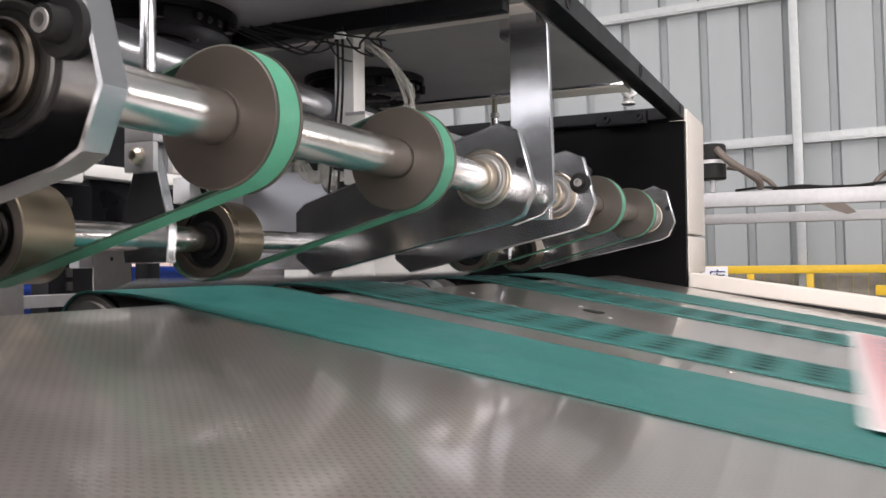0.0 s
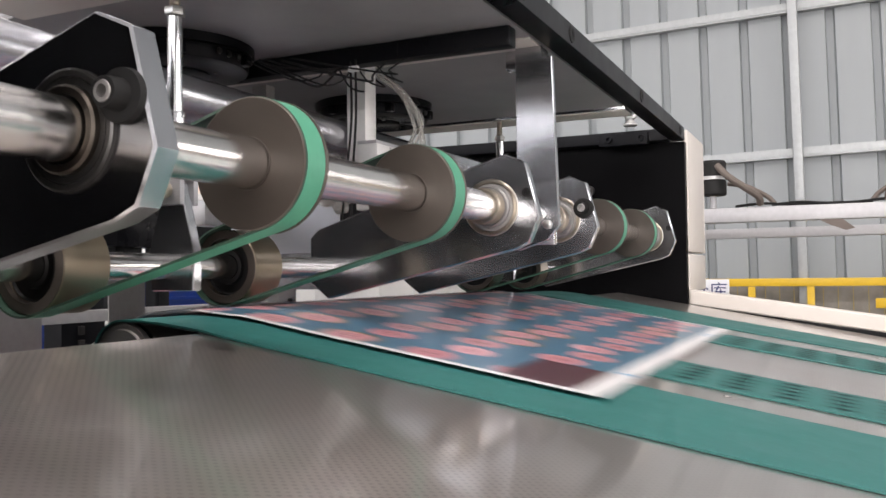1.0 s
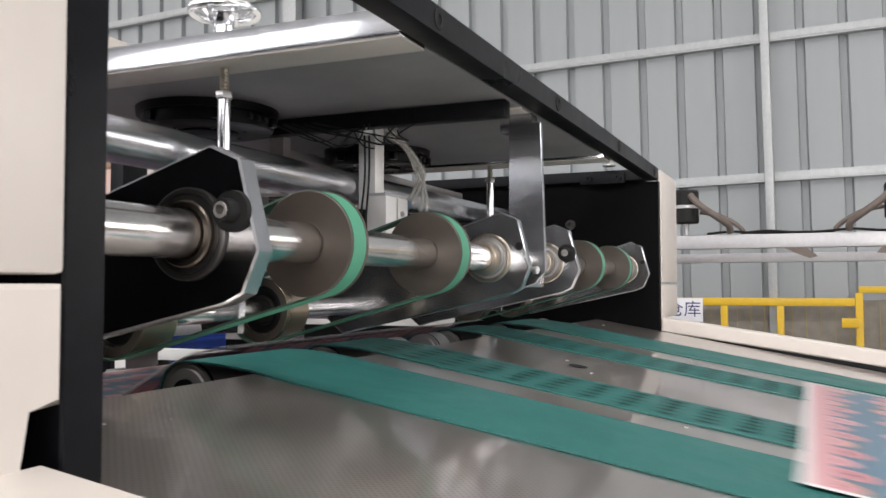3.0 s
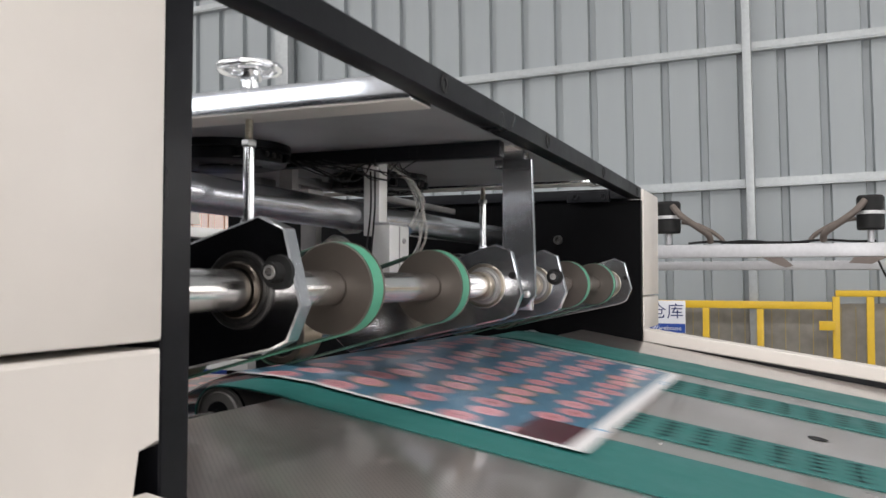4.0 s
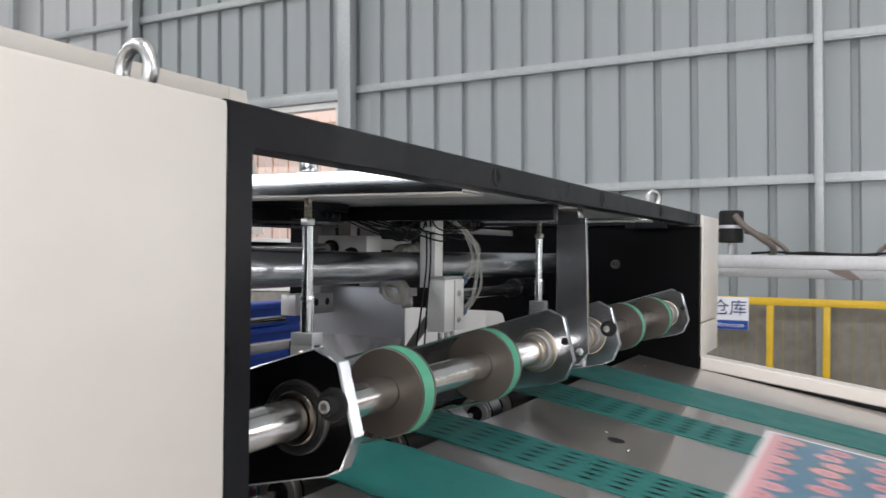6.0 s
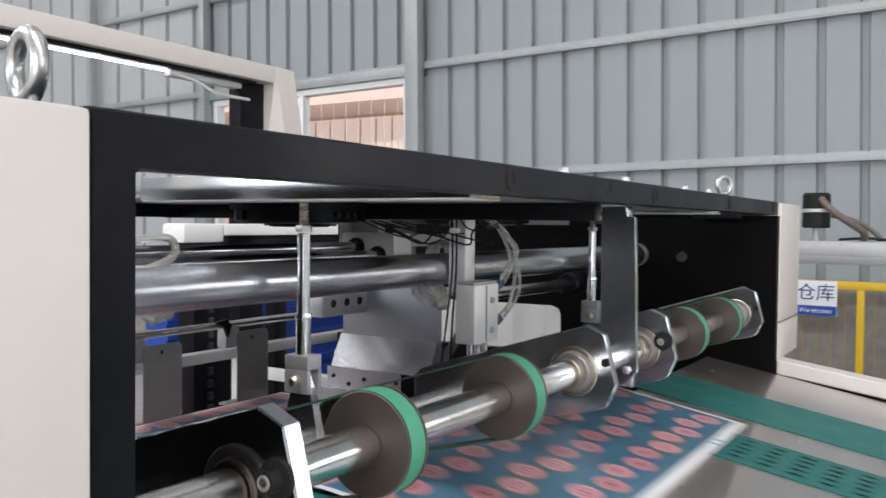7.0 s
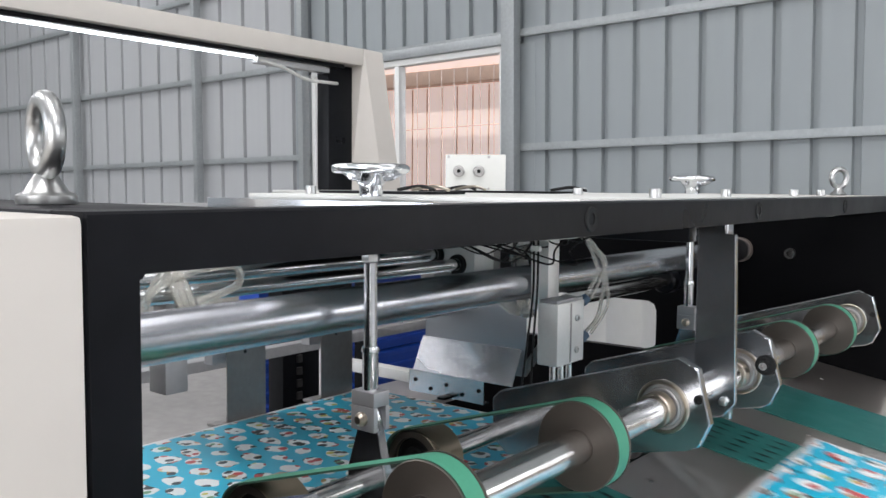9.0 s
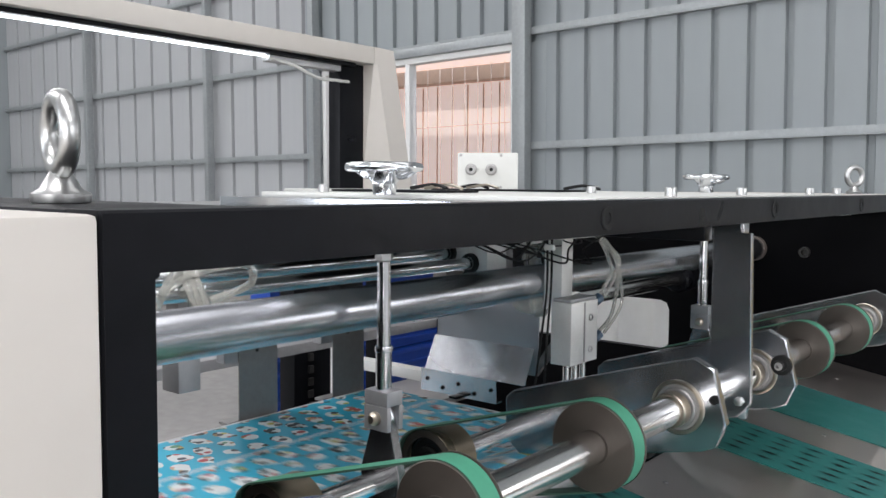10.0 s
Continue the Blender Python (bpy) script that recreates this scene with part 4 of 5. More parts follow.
def bearing_plate(y, t, knob, label, material):
    p = thing("bearing_plate", label, "bearing plate", "bearing plates")
    plate = part("plate", prism(BAR, y, y + t, "y", 0.0016), material, p).data
    plate.materials.append(PLATE)
    # the rim takes the lighter PLATE, as edges that catch light
    for f in plate.polygons:
        f.material_index = 0 if abs(f.normal.y) > 0.95 else 1
    # bearing rings on the near face
    part("bearing_outer_ring", lathe([(0.036, 0.0), (0.036, -0.0025), (0.0345, -0.0035), (0.0315, -0.0035), (0.0305, -0.0025), (0.0305, 0.0)], (SX, y, SZ), "y", 48), DARK_STEEL if material == PLATE_DARK else BRASSY, p)
    part("bearing_seal", lathe([(0.0303, 0.0), (0.0303, -0.0028), (0.0262, -0.0028), (0.0262, 0.0)], (SX, y, SZ), "y", 48), DARK_STEEL if material == PLATE_DARK else GREY_STEEL, p)
    part("bearing_inner_ring", lathe([(0.0260, 0.0), (0.0260, -0.006), (0.0245, -0.0075), (0.0205, -0.0075), (0.0198, -0.006), (0.0198, 0.0)], (SX, y, SZ), "y", 48), OLD_BRASS if material == PLATE_DARK else GREY_STEEL, p)
    if knob:
        part("knob_screw", lathe([(0, -0.004), (0.0055, -0.004), (0.006, -0.016), (0.0085, -0.016), (0.009, -0.013), (0.0095, -0.005), (0.0155, -0.0045), (0.016, 0.0)], (-0.353, y, 1.2595), "y", 28), RUBBER, p)
        part("screw_head", lathe([(0, -0.008), (0.0036, -0.008), (0.0038, -0.0172), (0.0058, -0.0172), (0.0062, -0.0165)], (-0.353, y, 1.2595), "y", 20), GREY_STEEL, p)
    else:
        part("set_screw", lathe([(0, -0.0005), (0.0032, -0.0005), (0.0035, -0.0035), (0.0058, -0.0035), (0.006, 0.0)], (-0.3465, y, 1.2605), "y", 20), RUBBER, p)
    return p


bearing_plate(0.451, 0.020, True, "dark polished steel bearing plate with a black knob screw", PLATE_DARK)
bearing_plate(1.108, 0.014, False, "bright plated bearing plate beside the hanger", PLATE)
bearing_plate(1.392, 0.014, True, "bright plated bearing plate with a black knob screw", PLATE)
bearing_plate(2.082, 0.014, False, "bright plated bearing plate near the black side panel", PLATE)


def hanger():
    h = thing("hanger", "bright plated flat steel hanger under the front beam", "bracket")
    part("strap", prism([(-0.411, 1.4825), (-0.372, 1.4825), (-0.372, 1.466), (-0.357, 1.466), (-0.350, 1.226), (-0.367, 1.206), (-0.411, 1.192)], 1.250, 1.260, "y", 0.0008), PLATE, h)
    part("strap_base", box((-0.411, 1.2602, 1.20), (-0.36, 1.272, 1.25), 0.001), PLATE, h)
    part("nut", lathe([(0, -0.006), (0.004, -0.006), (0.0065, -0.005), (0.007, 0.0)], (-0.366, 1.2498, 1.228), "y", 6), ZINC, h)
    part("clamp_block", box((-0.43, 1.2605, 1.455), (-0.372, 1.285, 1.4825), 0.002), PLATE, h)
    return h


hanger()

BX, BZ, BR = -0.700, 1.374, 0.0275
big = thing("cross_bar", "thick hard-chromed round cross bar", "bar")
part("bar", rod((BX, Y0 + 0.031, BZ), (BX, Y1 - 0.001, BZ), BR, 56, soft=0.03), BAR_STEEL, big)
part("flange", lathe([(BR + 0.0005, -0.012), (BR + 0.003, -0.012), (BR + 0.004, -0.002), (BR + 0.004, 0)], (BX, Y1 - 0.0012, BZ), "y", 40), RUST, big)

# ---- top deck ----
DY0, DY1 = 0.765, 1.835


def top_deck():
    d = thing("top_deck", "pale grey sheet deck between bright aluminium side bars", "machine deck")
    part("deck_sheet", box((-0.90, DY0 + 0.07, 1.5125), (FX - 0.036, 1.32, 1.5185), 0.001), GREY_PLASTIC, d)
    part("deck_sheet", box((-1.42, 1.3205, 1.5125), (FX - 0.036, DY1 - 0.07, 1.5185), 0.001), GREY_PLASTIC, d)
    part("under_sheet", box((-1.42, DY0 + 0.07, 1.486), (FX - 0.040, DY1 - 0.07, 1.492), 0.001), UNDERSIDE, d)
    for a, b in ((DY0, DY0 + 0.068), (DY1 - 0.068, DY1)):
        rear = -0.90 if a == DY0 else -1.44
        part("side_bar", box((rear, a, 1.4808), (FX - 0.036, b, 1.5125), 0.0008), BRIGHT, d)
        # thin cream plate paints the bright reflection on the bar's bottom face
        part("bar_reflection", box((rear, a + 0.003, 1.4785), (FX - 0.036, b - 0.001, 1.4806), 0.0005), CREAM, d)
    part("cable_duct", box((-1.3, 1.143, 1.4590), (FX - 0.045, 1.168, 1.4852), 0.002), BLACK, d)
    part("pale_strip", box((-1.3, 1.212, 1.4825), (FX - 0.041, 1.262, 1.4857), 0.0005), CREAM, d)
    part("cross_angle", box((-1.29, DY0 + 0.07, 1.46), (-1.25, DY1 - 0.07, 1.485), 0.002), BLACK, d)
    for sx, sy in ((-0.385, 1.045), (-0.385, 1.285), (-0.385, 1.61), (-0.385, 1.78), (-0.80, 0.86), (-0.62, 1.27), (-0.9, 1.79)):
        part("deck_bolt", lathe([(0.0, 0.004), (0.003, 0.004), (0.003, 0.011), (0.0068, 0.011), (0.0074, 0.009), (0.0074, 0.0)], (sx, sy, 1.5187), "z", 20), ZINC, d)
    part("slot_cover", box((-0.89, 0.96, 1.5188), (-0.68, 1.05, 1.5225), 0.001), BLACK, d)
    part("slot_cover", box((-1.02, 1.35, 1.5188), (-0.72, 1.43, 1.5225), 0.001), BLACK, d)
    for k, (cx, cy) in enumerate(((-0.82, 1.06), (-0.80, 1.07), (-0.97, 1.37), (-0.94, 1.36), (-0.75, 1.40))):
        part("cable_end", tube([(cx, cy, 1.524), (cx + 0.03, cy + 0.02, 1.530), (cx + 0.07, cy + 0.005, 1.5245)], 0.0028, 6), BRASSY if k % 2 else RUBBER, d)
    return d


top_deck()


def control_box():
    c = thing("switch_box", "light grey switch box with two chrome selector knobs", "switch box")
    m = pose(-1.078, 1.617, 1.519, 0, 0, 36)
    part("housing", box((-0.068, 0, 0), (0.068, 0.07, 0.083), 0.003, m=m), GREY_PLASTIC, c)
    for kx in (-0.037, 0.008):
        k = part("knob", lathe([(0, -0.012), (0.004, -0.012), (0.0045, -0.017), (0.0095, -0.017), (0.0105, -0.014), (0.0105, -0.004), (0.013, -0.003), (0.013, 0)], (0, 0, 0), "y", 28), GREY_STEEL, c)
        k.matrix_basis = m @ pose(kx, -0.0002, 0.045)
        part("knob_face", lathe([(0, -0.0005), (0.0088, -0.0005), (0.0088, 0.004)], (0, 0, 0), "y", 24), RUBBER, k).location = (0, -0.0125, 0)
    for sx in (-0.06, 0.03):
        for sz in (0.006, 0.077):
            part("screw", lathe([(0, -0.0015), (0.0028, -0.0012), (0.0032, 0)], (0, 0, 0), "y", 12), GREY_STEEL, c).matrix_basis = m @ pose(sx, 0, sz)
    return c


control_box()


def handwheel(x, y):
    h = thing("handwheel", "chromed handwheel with threaded lifting rod", "handwheel", "handwheels", at=(x, y, 1.5178))
    part("hub", lathe([(0, 0), (0.0135, 0), (0.014, 0.002), (0.014, 0.013), (0.018, 0.018), (0.020, 0.030), (0.017, 0.034), (0, 0.034)], (0, 0, 0), "z", 32), POLISHED, h)
    rim = bmesh.new()
    seg = 96
    prof = 12
    rings = []
    for i in range(seg):
        a = 2 * math.pi * i / seg
        big_r = 0.0408 + 0.0005 * math.cos(6 * a)
        rings.append([rim.verts.new(((big_r + 0.0062 * math.cos(t)) * math.cos(a), (big_r + 0.0062 * math.cos(t)) * math.sin(a), 0.0325 + 0.0058 * math.sin(t) )) for t in [2 * math.pi * k / prof for k in range(prof)]])
    for i in range(seg):
        for k in range(prof):
            rim.faces.new((rings[i][k], rings[(i + 1) % seg][k], rings[(i + 1) % seg][(k + 1) % prof], rings[i][(k + 1) % prof]))
    part("rim", rim, POLISHED, h)
    for k in range(3):
        a = radians(20 + 120 * k)
        part("spoke", tube([(0.012 * math.cos(a), 0.012 * math.sin(a), 0.024), (0.026 * math.cos(a), 0.026 * math.sin(a), 0.024), (0.040 * math.cos(a), 0.040 * math.sin(a), 0.0325)], 0.0055, 10), POLISHED, h)
    return h


def lift_rod(x, y):
    r = thing("lift_rod", "steel lifting rod with clevis on the idler shaft", "rod", "lifting rods")
    part("thread", lathe([(0, 0)] + [(0.0052 if k % 2 else 0.0062, k * 0.0022) for k in range(1, 20)] + [(0, 0.044)], (x, y, 1.445), "z", 16), BRASSY, r)
    part("nut", lathe([(0.006, 0), (0.0105, 0), (0.0112, 0.0015), (0.0112, 0.0075), (0.0105, 0.009), (0.006, 0.009)], (x, y, 1.440), "z", 6), ZINC, r)
    part("rod", rod((x, y, 1.325), (x, y, 1.439), 0.0082, 24), POLISHED, r)
    part("sleeve", lathe([(0.0085, 0.052), (0.0105, 0.052), (0.0110, 0.049), (0.0110, 0.046), (0.0098, 0.045), (0.0098, 0.0), (0, 0.0)], (x, y, 1.2845), "z", 24), POLISHED, r)
    cl = bmesh.new()
    box((x - 0.019, y - 0.014, 1.266), (x + 0.019, y + 0.014, 1.2842), 0.002, cl)
    box((x - 0.019, y - 0.014, 1.236), (x + 0.019, y - 0.007, 1.2658), 0.001, cl)
    box((x - 0.019, y + 0.007, 1.236), (x + 0.019, y + 0.014, 1.2658), 0.001, cl)
    part("clevis", cl, ALU_DULL, r)
    part("clevis_pin", lathe([(0, -0.026), (0.005, -0.025), (0.0085, -0.021), (0.009, -0.0165), (0.006, -0.0145), (0.006, 0.016), (0, 0.016)], (x + 0.002, y, 1.2515), "y", 20), BRASSY, r)
    arm = prism([(x - 0.008, 1.260), (x + 0.012, 1.260), (RX + 0.034, RZ + 0.012), (RX + 0.032, RZ - 0.026), (RX - 0.024, RZ - 0.026), (RX - 0.030, RZ + 0.01)], y - 0.0065, y + 0.0065, "y", 0.001)
    part("arm", arm, PLATE, r)
    part("arm_screw", lathe([(0, -0.004), (0.0035, -0.004), (0.004, 0.0)], (RX + 0.033, y, RZ - 0.008), "x", 12), RUBBER, r)
    return r


LIFTS = [(-0.637, 0.805), (-0.637, 1.776)]
for hx, hy in LIFTS:
    handwheel(hx, hy)
    lift_rod(hx, hy)


def eye_bolt(x, y, turn, size=1.0):
    e = thing("eye_bolt", "galvanised lifting eye bolt on the frame corner", "eye bolt", "lifting eyes", at=(x, y, 1.5168))
    e.scale = (size, size, size)
    e.rotation_euler = (0, 0, radians(turn))
    part("collar", lathe([(0, 0), (0.0165, 0), (0.017, 0.0015), (0.017, 0.005), (0.012, 0.008), (0.0085, 0.014), (0.006, 0.018), (0, 0.018)], (0, 0, 0), "z", 28), ZINC, e)
    ring = ring_torus((0, 0, 0.040), 0.0205, 0.0062, "y", 40)
    part("eye", ring, ZINC, e)
    return e


eye_bolt(-0.492, 0.338, -12, 1.12)
eye_bolt(-0.45, 2.178, 55)

# ---- under-deck equipment ----


def air_cylinder():
    a = thing("air_cylinder", "compact aluminium air cylinder with hoses", "air cylinder", at=(0, -0.013, 0))
    part("hanger_bar", box((-0.670, 1.227, 1.335), (-0.638, 1.260, 1.4855), 0.001), ALU_SATIN, a)
    part("body", box((-0.636, 1.194, 1.255), (-0.600, 1.276, 1.352), 0.002), ALU_SATIN, a)
    part("body_groove", box((-0.5998, 1.232, 1.257), (-0.5992, 1.236, 1.350)), GREY_STEEL, a)
    for gz in (1.275, 1.325):
        part("port_screw", lathe([(0, 0.0005), (0.003, 0.0005), (0.0035, 0.003), (0.0052, 0.002), (0.0055, -0.001)], (-0.5995, 1.252, gz), "x", 14), ZINC, a)
    part("cap", box((-0.634, 1.196, 1.3522), (-0.602, 1.274, 1.357), 0.001), ALU_DULL, a)
    for gy in (1.210, 1.235, 1.260):
        part("piston_rod", rod((-0.617, gy, 1.222), (-0.617, gy, 1.2548), 0.005, 14), CHROME, a)
    part("pad", box((-0.632, 1.222, 1.212), (-0.602, 1.287, 1.2215), 0.002), BLACK, a)
    for fz in (1.342, 1.282):
        fit = part("fitting", rod((-0.622, 1.2765, fz), (-0.622, 1.306, fz), 0.0075, 14), RUBBER, a)
        part("fitting_collar", rod((-0.622, 1.306, fz), (-0.618, 1.316, fz + 0.008), 0.0085, 14), HOSE_BLUE, a)
    for k, fz in enumerate((1.352, 1.292)):
        part("hose", tube([(-0.619, 1.315, fz), (-0.612, 1.335 + 0.012 * k, fz + 0.03), (-0.610, 1.335 + 0.022 * k, 1.40), (-0.620, 1.31, 1.445), (-0.64, 1.27, 1.470)], 0.0032, 10), HOSE, a)
        part("hose", tube([(-0.612, 1.320, fz - 0.002), (-0.600, 1.345 + 0.012 * k, fz + 0.05), (-0.606, 1.325, 1.43), (-0.63, 1.27, 1.472)], 0.0027, 8), HOSE, a)
    return a


air_cylinder()


def blower(cx, cy):
    f = thing("blower_motor", "flat black blower motor hanging under the deck", "motor", "blower motors")
    part("housing", lathe([(0, 1.450), (0.092, 1.450), (0.102, 1.453), (0.104, 1.457), (0.104, 1.472), (0.111, 1.473), (0.112, 1.4855), (0, 1.4855)], (cx, cy, 0), "z", 48), BLACK, f)
    part("rotor", lathe([(0, 1.4450), (0.045, 1.4450), (0.05, 1.4470), (0.05, 1.4498)], (cx, cy, 0), "z", 40), BLACK, f)
    for k in range(6):
        a = radians(15 + 60 * k)
        part("bolt", lathe([(0, -0.003), (0.003, -0.003), (0.0035, 0)], (cx + 0.062 * math.cos(a), cy + 0.062 * math.sin(a), 1.4498), "z", 10), DARK_STEEL, f)
        part("lug", box((cx + 0.106 * math.cos(a) - 0.007, cy + 0.106 * math.sin(a) - 0.007, 1.455), (cx + 0.106 * math.cos(a) + 0.007, cy + 0.106 * math.sin(a) + 0.007, 1.4705), 0.002), BLACK, f)
    for k in range(4):
        part("side_bolt", lathe([(0, 0.003), (0.0042, 0.003), (0.0048, 0)], (cx + 0.1038, cy - 0.03 + 0.02 * k, 1.464), "x", 10), DARK_STEEL, f)
    return f


blower(-0.85, 1.04)
blower(-0.80, 1.53)


def cable_bundle():
    c = thing("cable_bundle", "loose black cables tied under the deck", "cables")
    rnd = random.Random(5)
    for k in range(7):
        y0, y1 = 1.015 + rnd.random() * 0.02, 1.150 + rnd.random() * 0.012
        xx = -0.54 - rnd.random() * 0.16
        sag = 0.012 + rnd.random() * 0.030
        part("cable", tube([(xx * 0.4 - 0.45, y0 + 0.03, 1.4560), (xx * 0.7 - 0.22, y0 + 0.05, 1.452 - sag * 0.3), (xx + 0.02, (y0 + y1) / 2, 1.462 - sag), (xx - 0.02 + rnd.random() * 0.05, y1 - 0.025, 1.464 - sag * 0.6), (xx + 0.02, y1, 1.4665)], 0.0011 + rnd.random() * 0.0007, 6), RUBBER, c)
    for k in range(3):
        xx = -0.60 - 0.03 * k
        part("cable", tube([(xx, 1.168, 1.472), (xx + 0.01, 1.19, 1.452 - 0.006 * k), (xx + 0.02, 1.225, 1.447 - 0.004 * k), (xx - 0.01, 1.252, 1.462), (xx - 0.02, 1.262, 1.476)], 0.0013, 6), RUBBER, c)
    for k in range(2):
        part("drop_cable", tube([(-0.605 - 0.012 * k, 1.13 + 0.006 * k, 1.462), (-0.598 - 0.012 * k, 1.118 + 0.008 * k, 1.38), (-0.608 - 0.014 * k, 1.125 + 0.006 * k, 1.30), (-0.622 - 0.02 * k, 1.140, 1.19)], 0.0017, 8), RUBBER, c)
    for tx in (-0.50, -0.53, -0.545, -0.46):
        part("cable_tie", box((tx - 0.002, 1.143, 1.4630), (tx + 0.002, 1.169, 1.4856), 0.001), RUBBER, c)
    part("plug", box((-0.60, 1.10, 1.438), (-0.585, 1.108, 1.446), 0.002), WHITE, c)
    return c


cable_bundle()


def coil(parent, center, radius, turns, axis_dir, r=0.0042):
    pts = []
    c = Vector(center)
    q = Vector(axis_dir).to_track_quat("Z", "Y")
    for k in range(turns * 10 + 1):
        a = 2 * math.pi * k / 10
        pts.append(c + q @ Vector((radius * (1 + 0.12 * math.sin(a * 0.37)) * math.cos(a), radius * math.sin(a), 0.007 * k / 10)))
    return part("hose_coil", tube(pts, r, 8, steps=2), HOSE, parent)


def slide_unit():
    s = thing("slide_rods", "twin steel slide rods with aluminium end blocks", "slide rods")
    for x, z in ((-0.855, 1.392), (-0.905, 1.407)):
        part("rod", rod((x, 0.60, z), (x, 1.265, z), 0.0105, 24), POLISHED, s)
        part("rod_seal", lathe([(0.0108, -0.008), (0.017, -0.008), (0.018, -0.004), (0.018, 0)], (x, 1.2648, z), "y", 24), RUBBER, s)
    part("near_block", box((-0.93, 0.56, 1.365), (-0.83, 0.61, 1.432), 0.003), ALU, s)
    part("far_block", box((-0.94, 1.265, 1.376), (-0.82, 1.325, 1.434), 0.003), ALU_SATIN, s)
    part("far_arm", box((-0.93, 1.326, 1.405), (-0.90, 1.60, 1.43), 0.002), ALU_SATIN, s)
    for c, r, n, ax in (((-0.83, 1.43, 1.385), 0.030, 5, (0.3, 1, 0.1)), ((-0.85, 1.50, 1.390), 0.027, 4, (1, 0.6, 0.2)), ((-0.82, 0.655, 1.392), 0.026, 3, (0.5, 1, 0.3)), ((-0.84, 0.72, 1.345), 0.030, 4, (0.2, 1, 0.3)), ((-0.84, 1.40, 1.31), 0.028, 4, (0.2, 1, 0.6)), ((-0.85, 1.46, 1.30), 0.024, 3, (1, 0.4, 0.2))):
        coil(s, c, r, n, ax)
    part("hose", tube([(-0.82, 0.62, 1.40), (-0.80, 0.66, 1.425), (-0.79, 0.72, 1.43), (-0.80, 0.735, 1.405), (-0.82, 0.69, 1.385)], 0.0052, 10), HOSE, s)
    part("hose", tube([(-0.83, 0.61, 1.36), (-0.82, 0.63, 1.41), (-0.81, 0.645, 1.428), (-0.80, 0.655, 1.39), (-0.81, 0.66, 1.34)], 0.0052, 10), HOSE, s)
    for y in (0.585, 1.295):
        part("hanger", box((-0.90, y - 0.012, 1.4345), (-0.87, y + 0.012, 1.4855)), GREY_STEEL, s)
    part("lower_block", box((-0.975, 0.720, 1.244), (-0.935, 0.756, 1.298), 0.003), ALU_DULL, s)
    part("lower_block_arm", box((-0.97, 0.725, 1.2985), (-0.94, 0.75, 1.4805), 0.002), GREY_STEEL, s)
    return s


slide_unit()


def jogger(y, z_hole, name):
    j = thing(name, "brushed grey steel sheet stop on a hinge arm", "sheet stop", "sheet stops")
    x = -1.455
    w = 0.108
    part("blade", prism([(y - w / 2, 1.008), (y + w / 2, 1.008), (y + w / 2, z_hole + 0.010), (y + w / 2 - 0.008, z_hole + 0.018), (y - w / 2 + 0.008, z_hole + 0.018), (y - w / 2, z_hole + 0.010)], x, x + 0.003, "x"), GREY_STEEL, j)
    part("hole", lathe([(0, 0), (0.0045, 0)], (x + 0.0034, y - 0.004, z_hole), "x", 16), DARK_INSIDE, j)
    part("foot", box((x - 0.03, y - w / 2 - 0.03, 1.001), (x + 0.0, y + w / 2, 1.0075), 0.001), GREY_STEEL, j)
    part("arm", box((x - 0.03, y - w / 2 - 0.035, z_hole - 0.02), (x - 0.001, y - w / 2 + 0.01, 1.19), 0.002), ALU_DULL, j)
    return j


jogger(1.271, 1.159, "sheet_stop")
jogger(1.553, 1.163, "sheet_stop")
part_bar = thing("stop_bar", "square grey steel bar carrying the sheet stops", "bar")
part("round_bar", rod((-1.465, 0.34, 1.200), (-1.465, 1.85, 1.200), 0.009, 18), CHROME, part_bar)
part("hook", prism([(1.42, 1.211), (1.46, 1.215), (1.475, 1.20), (1.465, 1.170), (1.452, 1.197)], -1.455, -1.447, "x"), BLACK, part_bar)


def holed_block():
    b = thing("clamp_block", "aluminium clamp block with three bored holes", "clamp block")
    part("block", box((-1.09, 1.34, 1.256), (-1.05, 1.55, 1.303), 0.003), ALU, b)
    for k in range(3):
        part("bore", lathe([(0, 0.0003), (0.0062, 0.0003), (0.0082, 0.0012), (0.0088, 0)], (-1.0498, 1.375 + 0.045 * k, 1.283), "x", 18), DARK_INSIDE, b)
    part("stub", rod((-1.07, 1.551, 1.279), (-1.07, 1.61, 1.281), 0.014, 20), RUBBER, b)
    part("hanger", box((-1.088, 1.44, 1.3035), (-1.052, 1.50, 1.4855), 0.002), GREY_STEEL, b)
    return b


holed_block()


def deflector():
    d = thing("sheet_deflector", "bright bent sheet-metal side guide with smeared surface", "sheet guide")
    part("flap", prism([(1.486, 1.205), (1.452, 1.136), (1.454, 1.135), (1.4885, 1.205)], -1.118, -0.862, "x"), SMEARED, d)
    part("base", prism([(1.4515, 1.1355), (1.4515, 1.088), (1.474, 1.088), (1.474, 1.090), (1.4540, 1.090), (1.4540, 1.1348)], -1.128, -0.93, "x"), PLATE, d)
    part("web", box((-1.115, 1.490, 1.150), (-0.855, 1.493, 1.318), 0.0008), GREY_WEB, d)
    part("web_flange", box((-1.115, 1.4935, 1.300), (-0.845, 1.53, 1.318), 0.0008), GREY_STEEL, d)
    part("hanger", box((-0.98, 1.494, 1.3185), (-0.94, 1.52, 1.4855), 0.001), GREY_STEEL, d)
    for k in range(5):
        part("screw", lathe([(0, -0.003), (0.003, -0.003), (0.0042, -0.002), (0.0045, 0)], (-1.110 + 0.042 * k, 1.4514, 1.101 if k % 2 else 1.115), "y", 12), RUBBER, d)
    part("tab", box((-1.03, 1.425, 1.089), (-1.01, 1.4510, 1.094), 0.001), BLACK, d)
    return d


deflector()


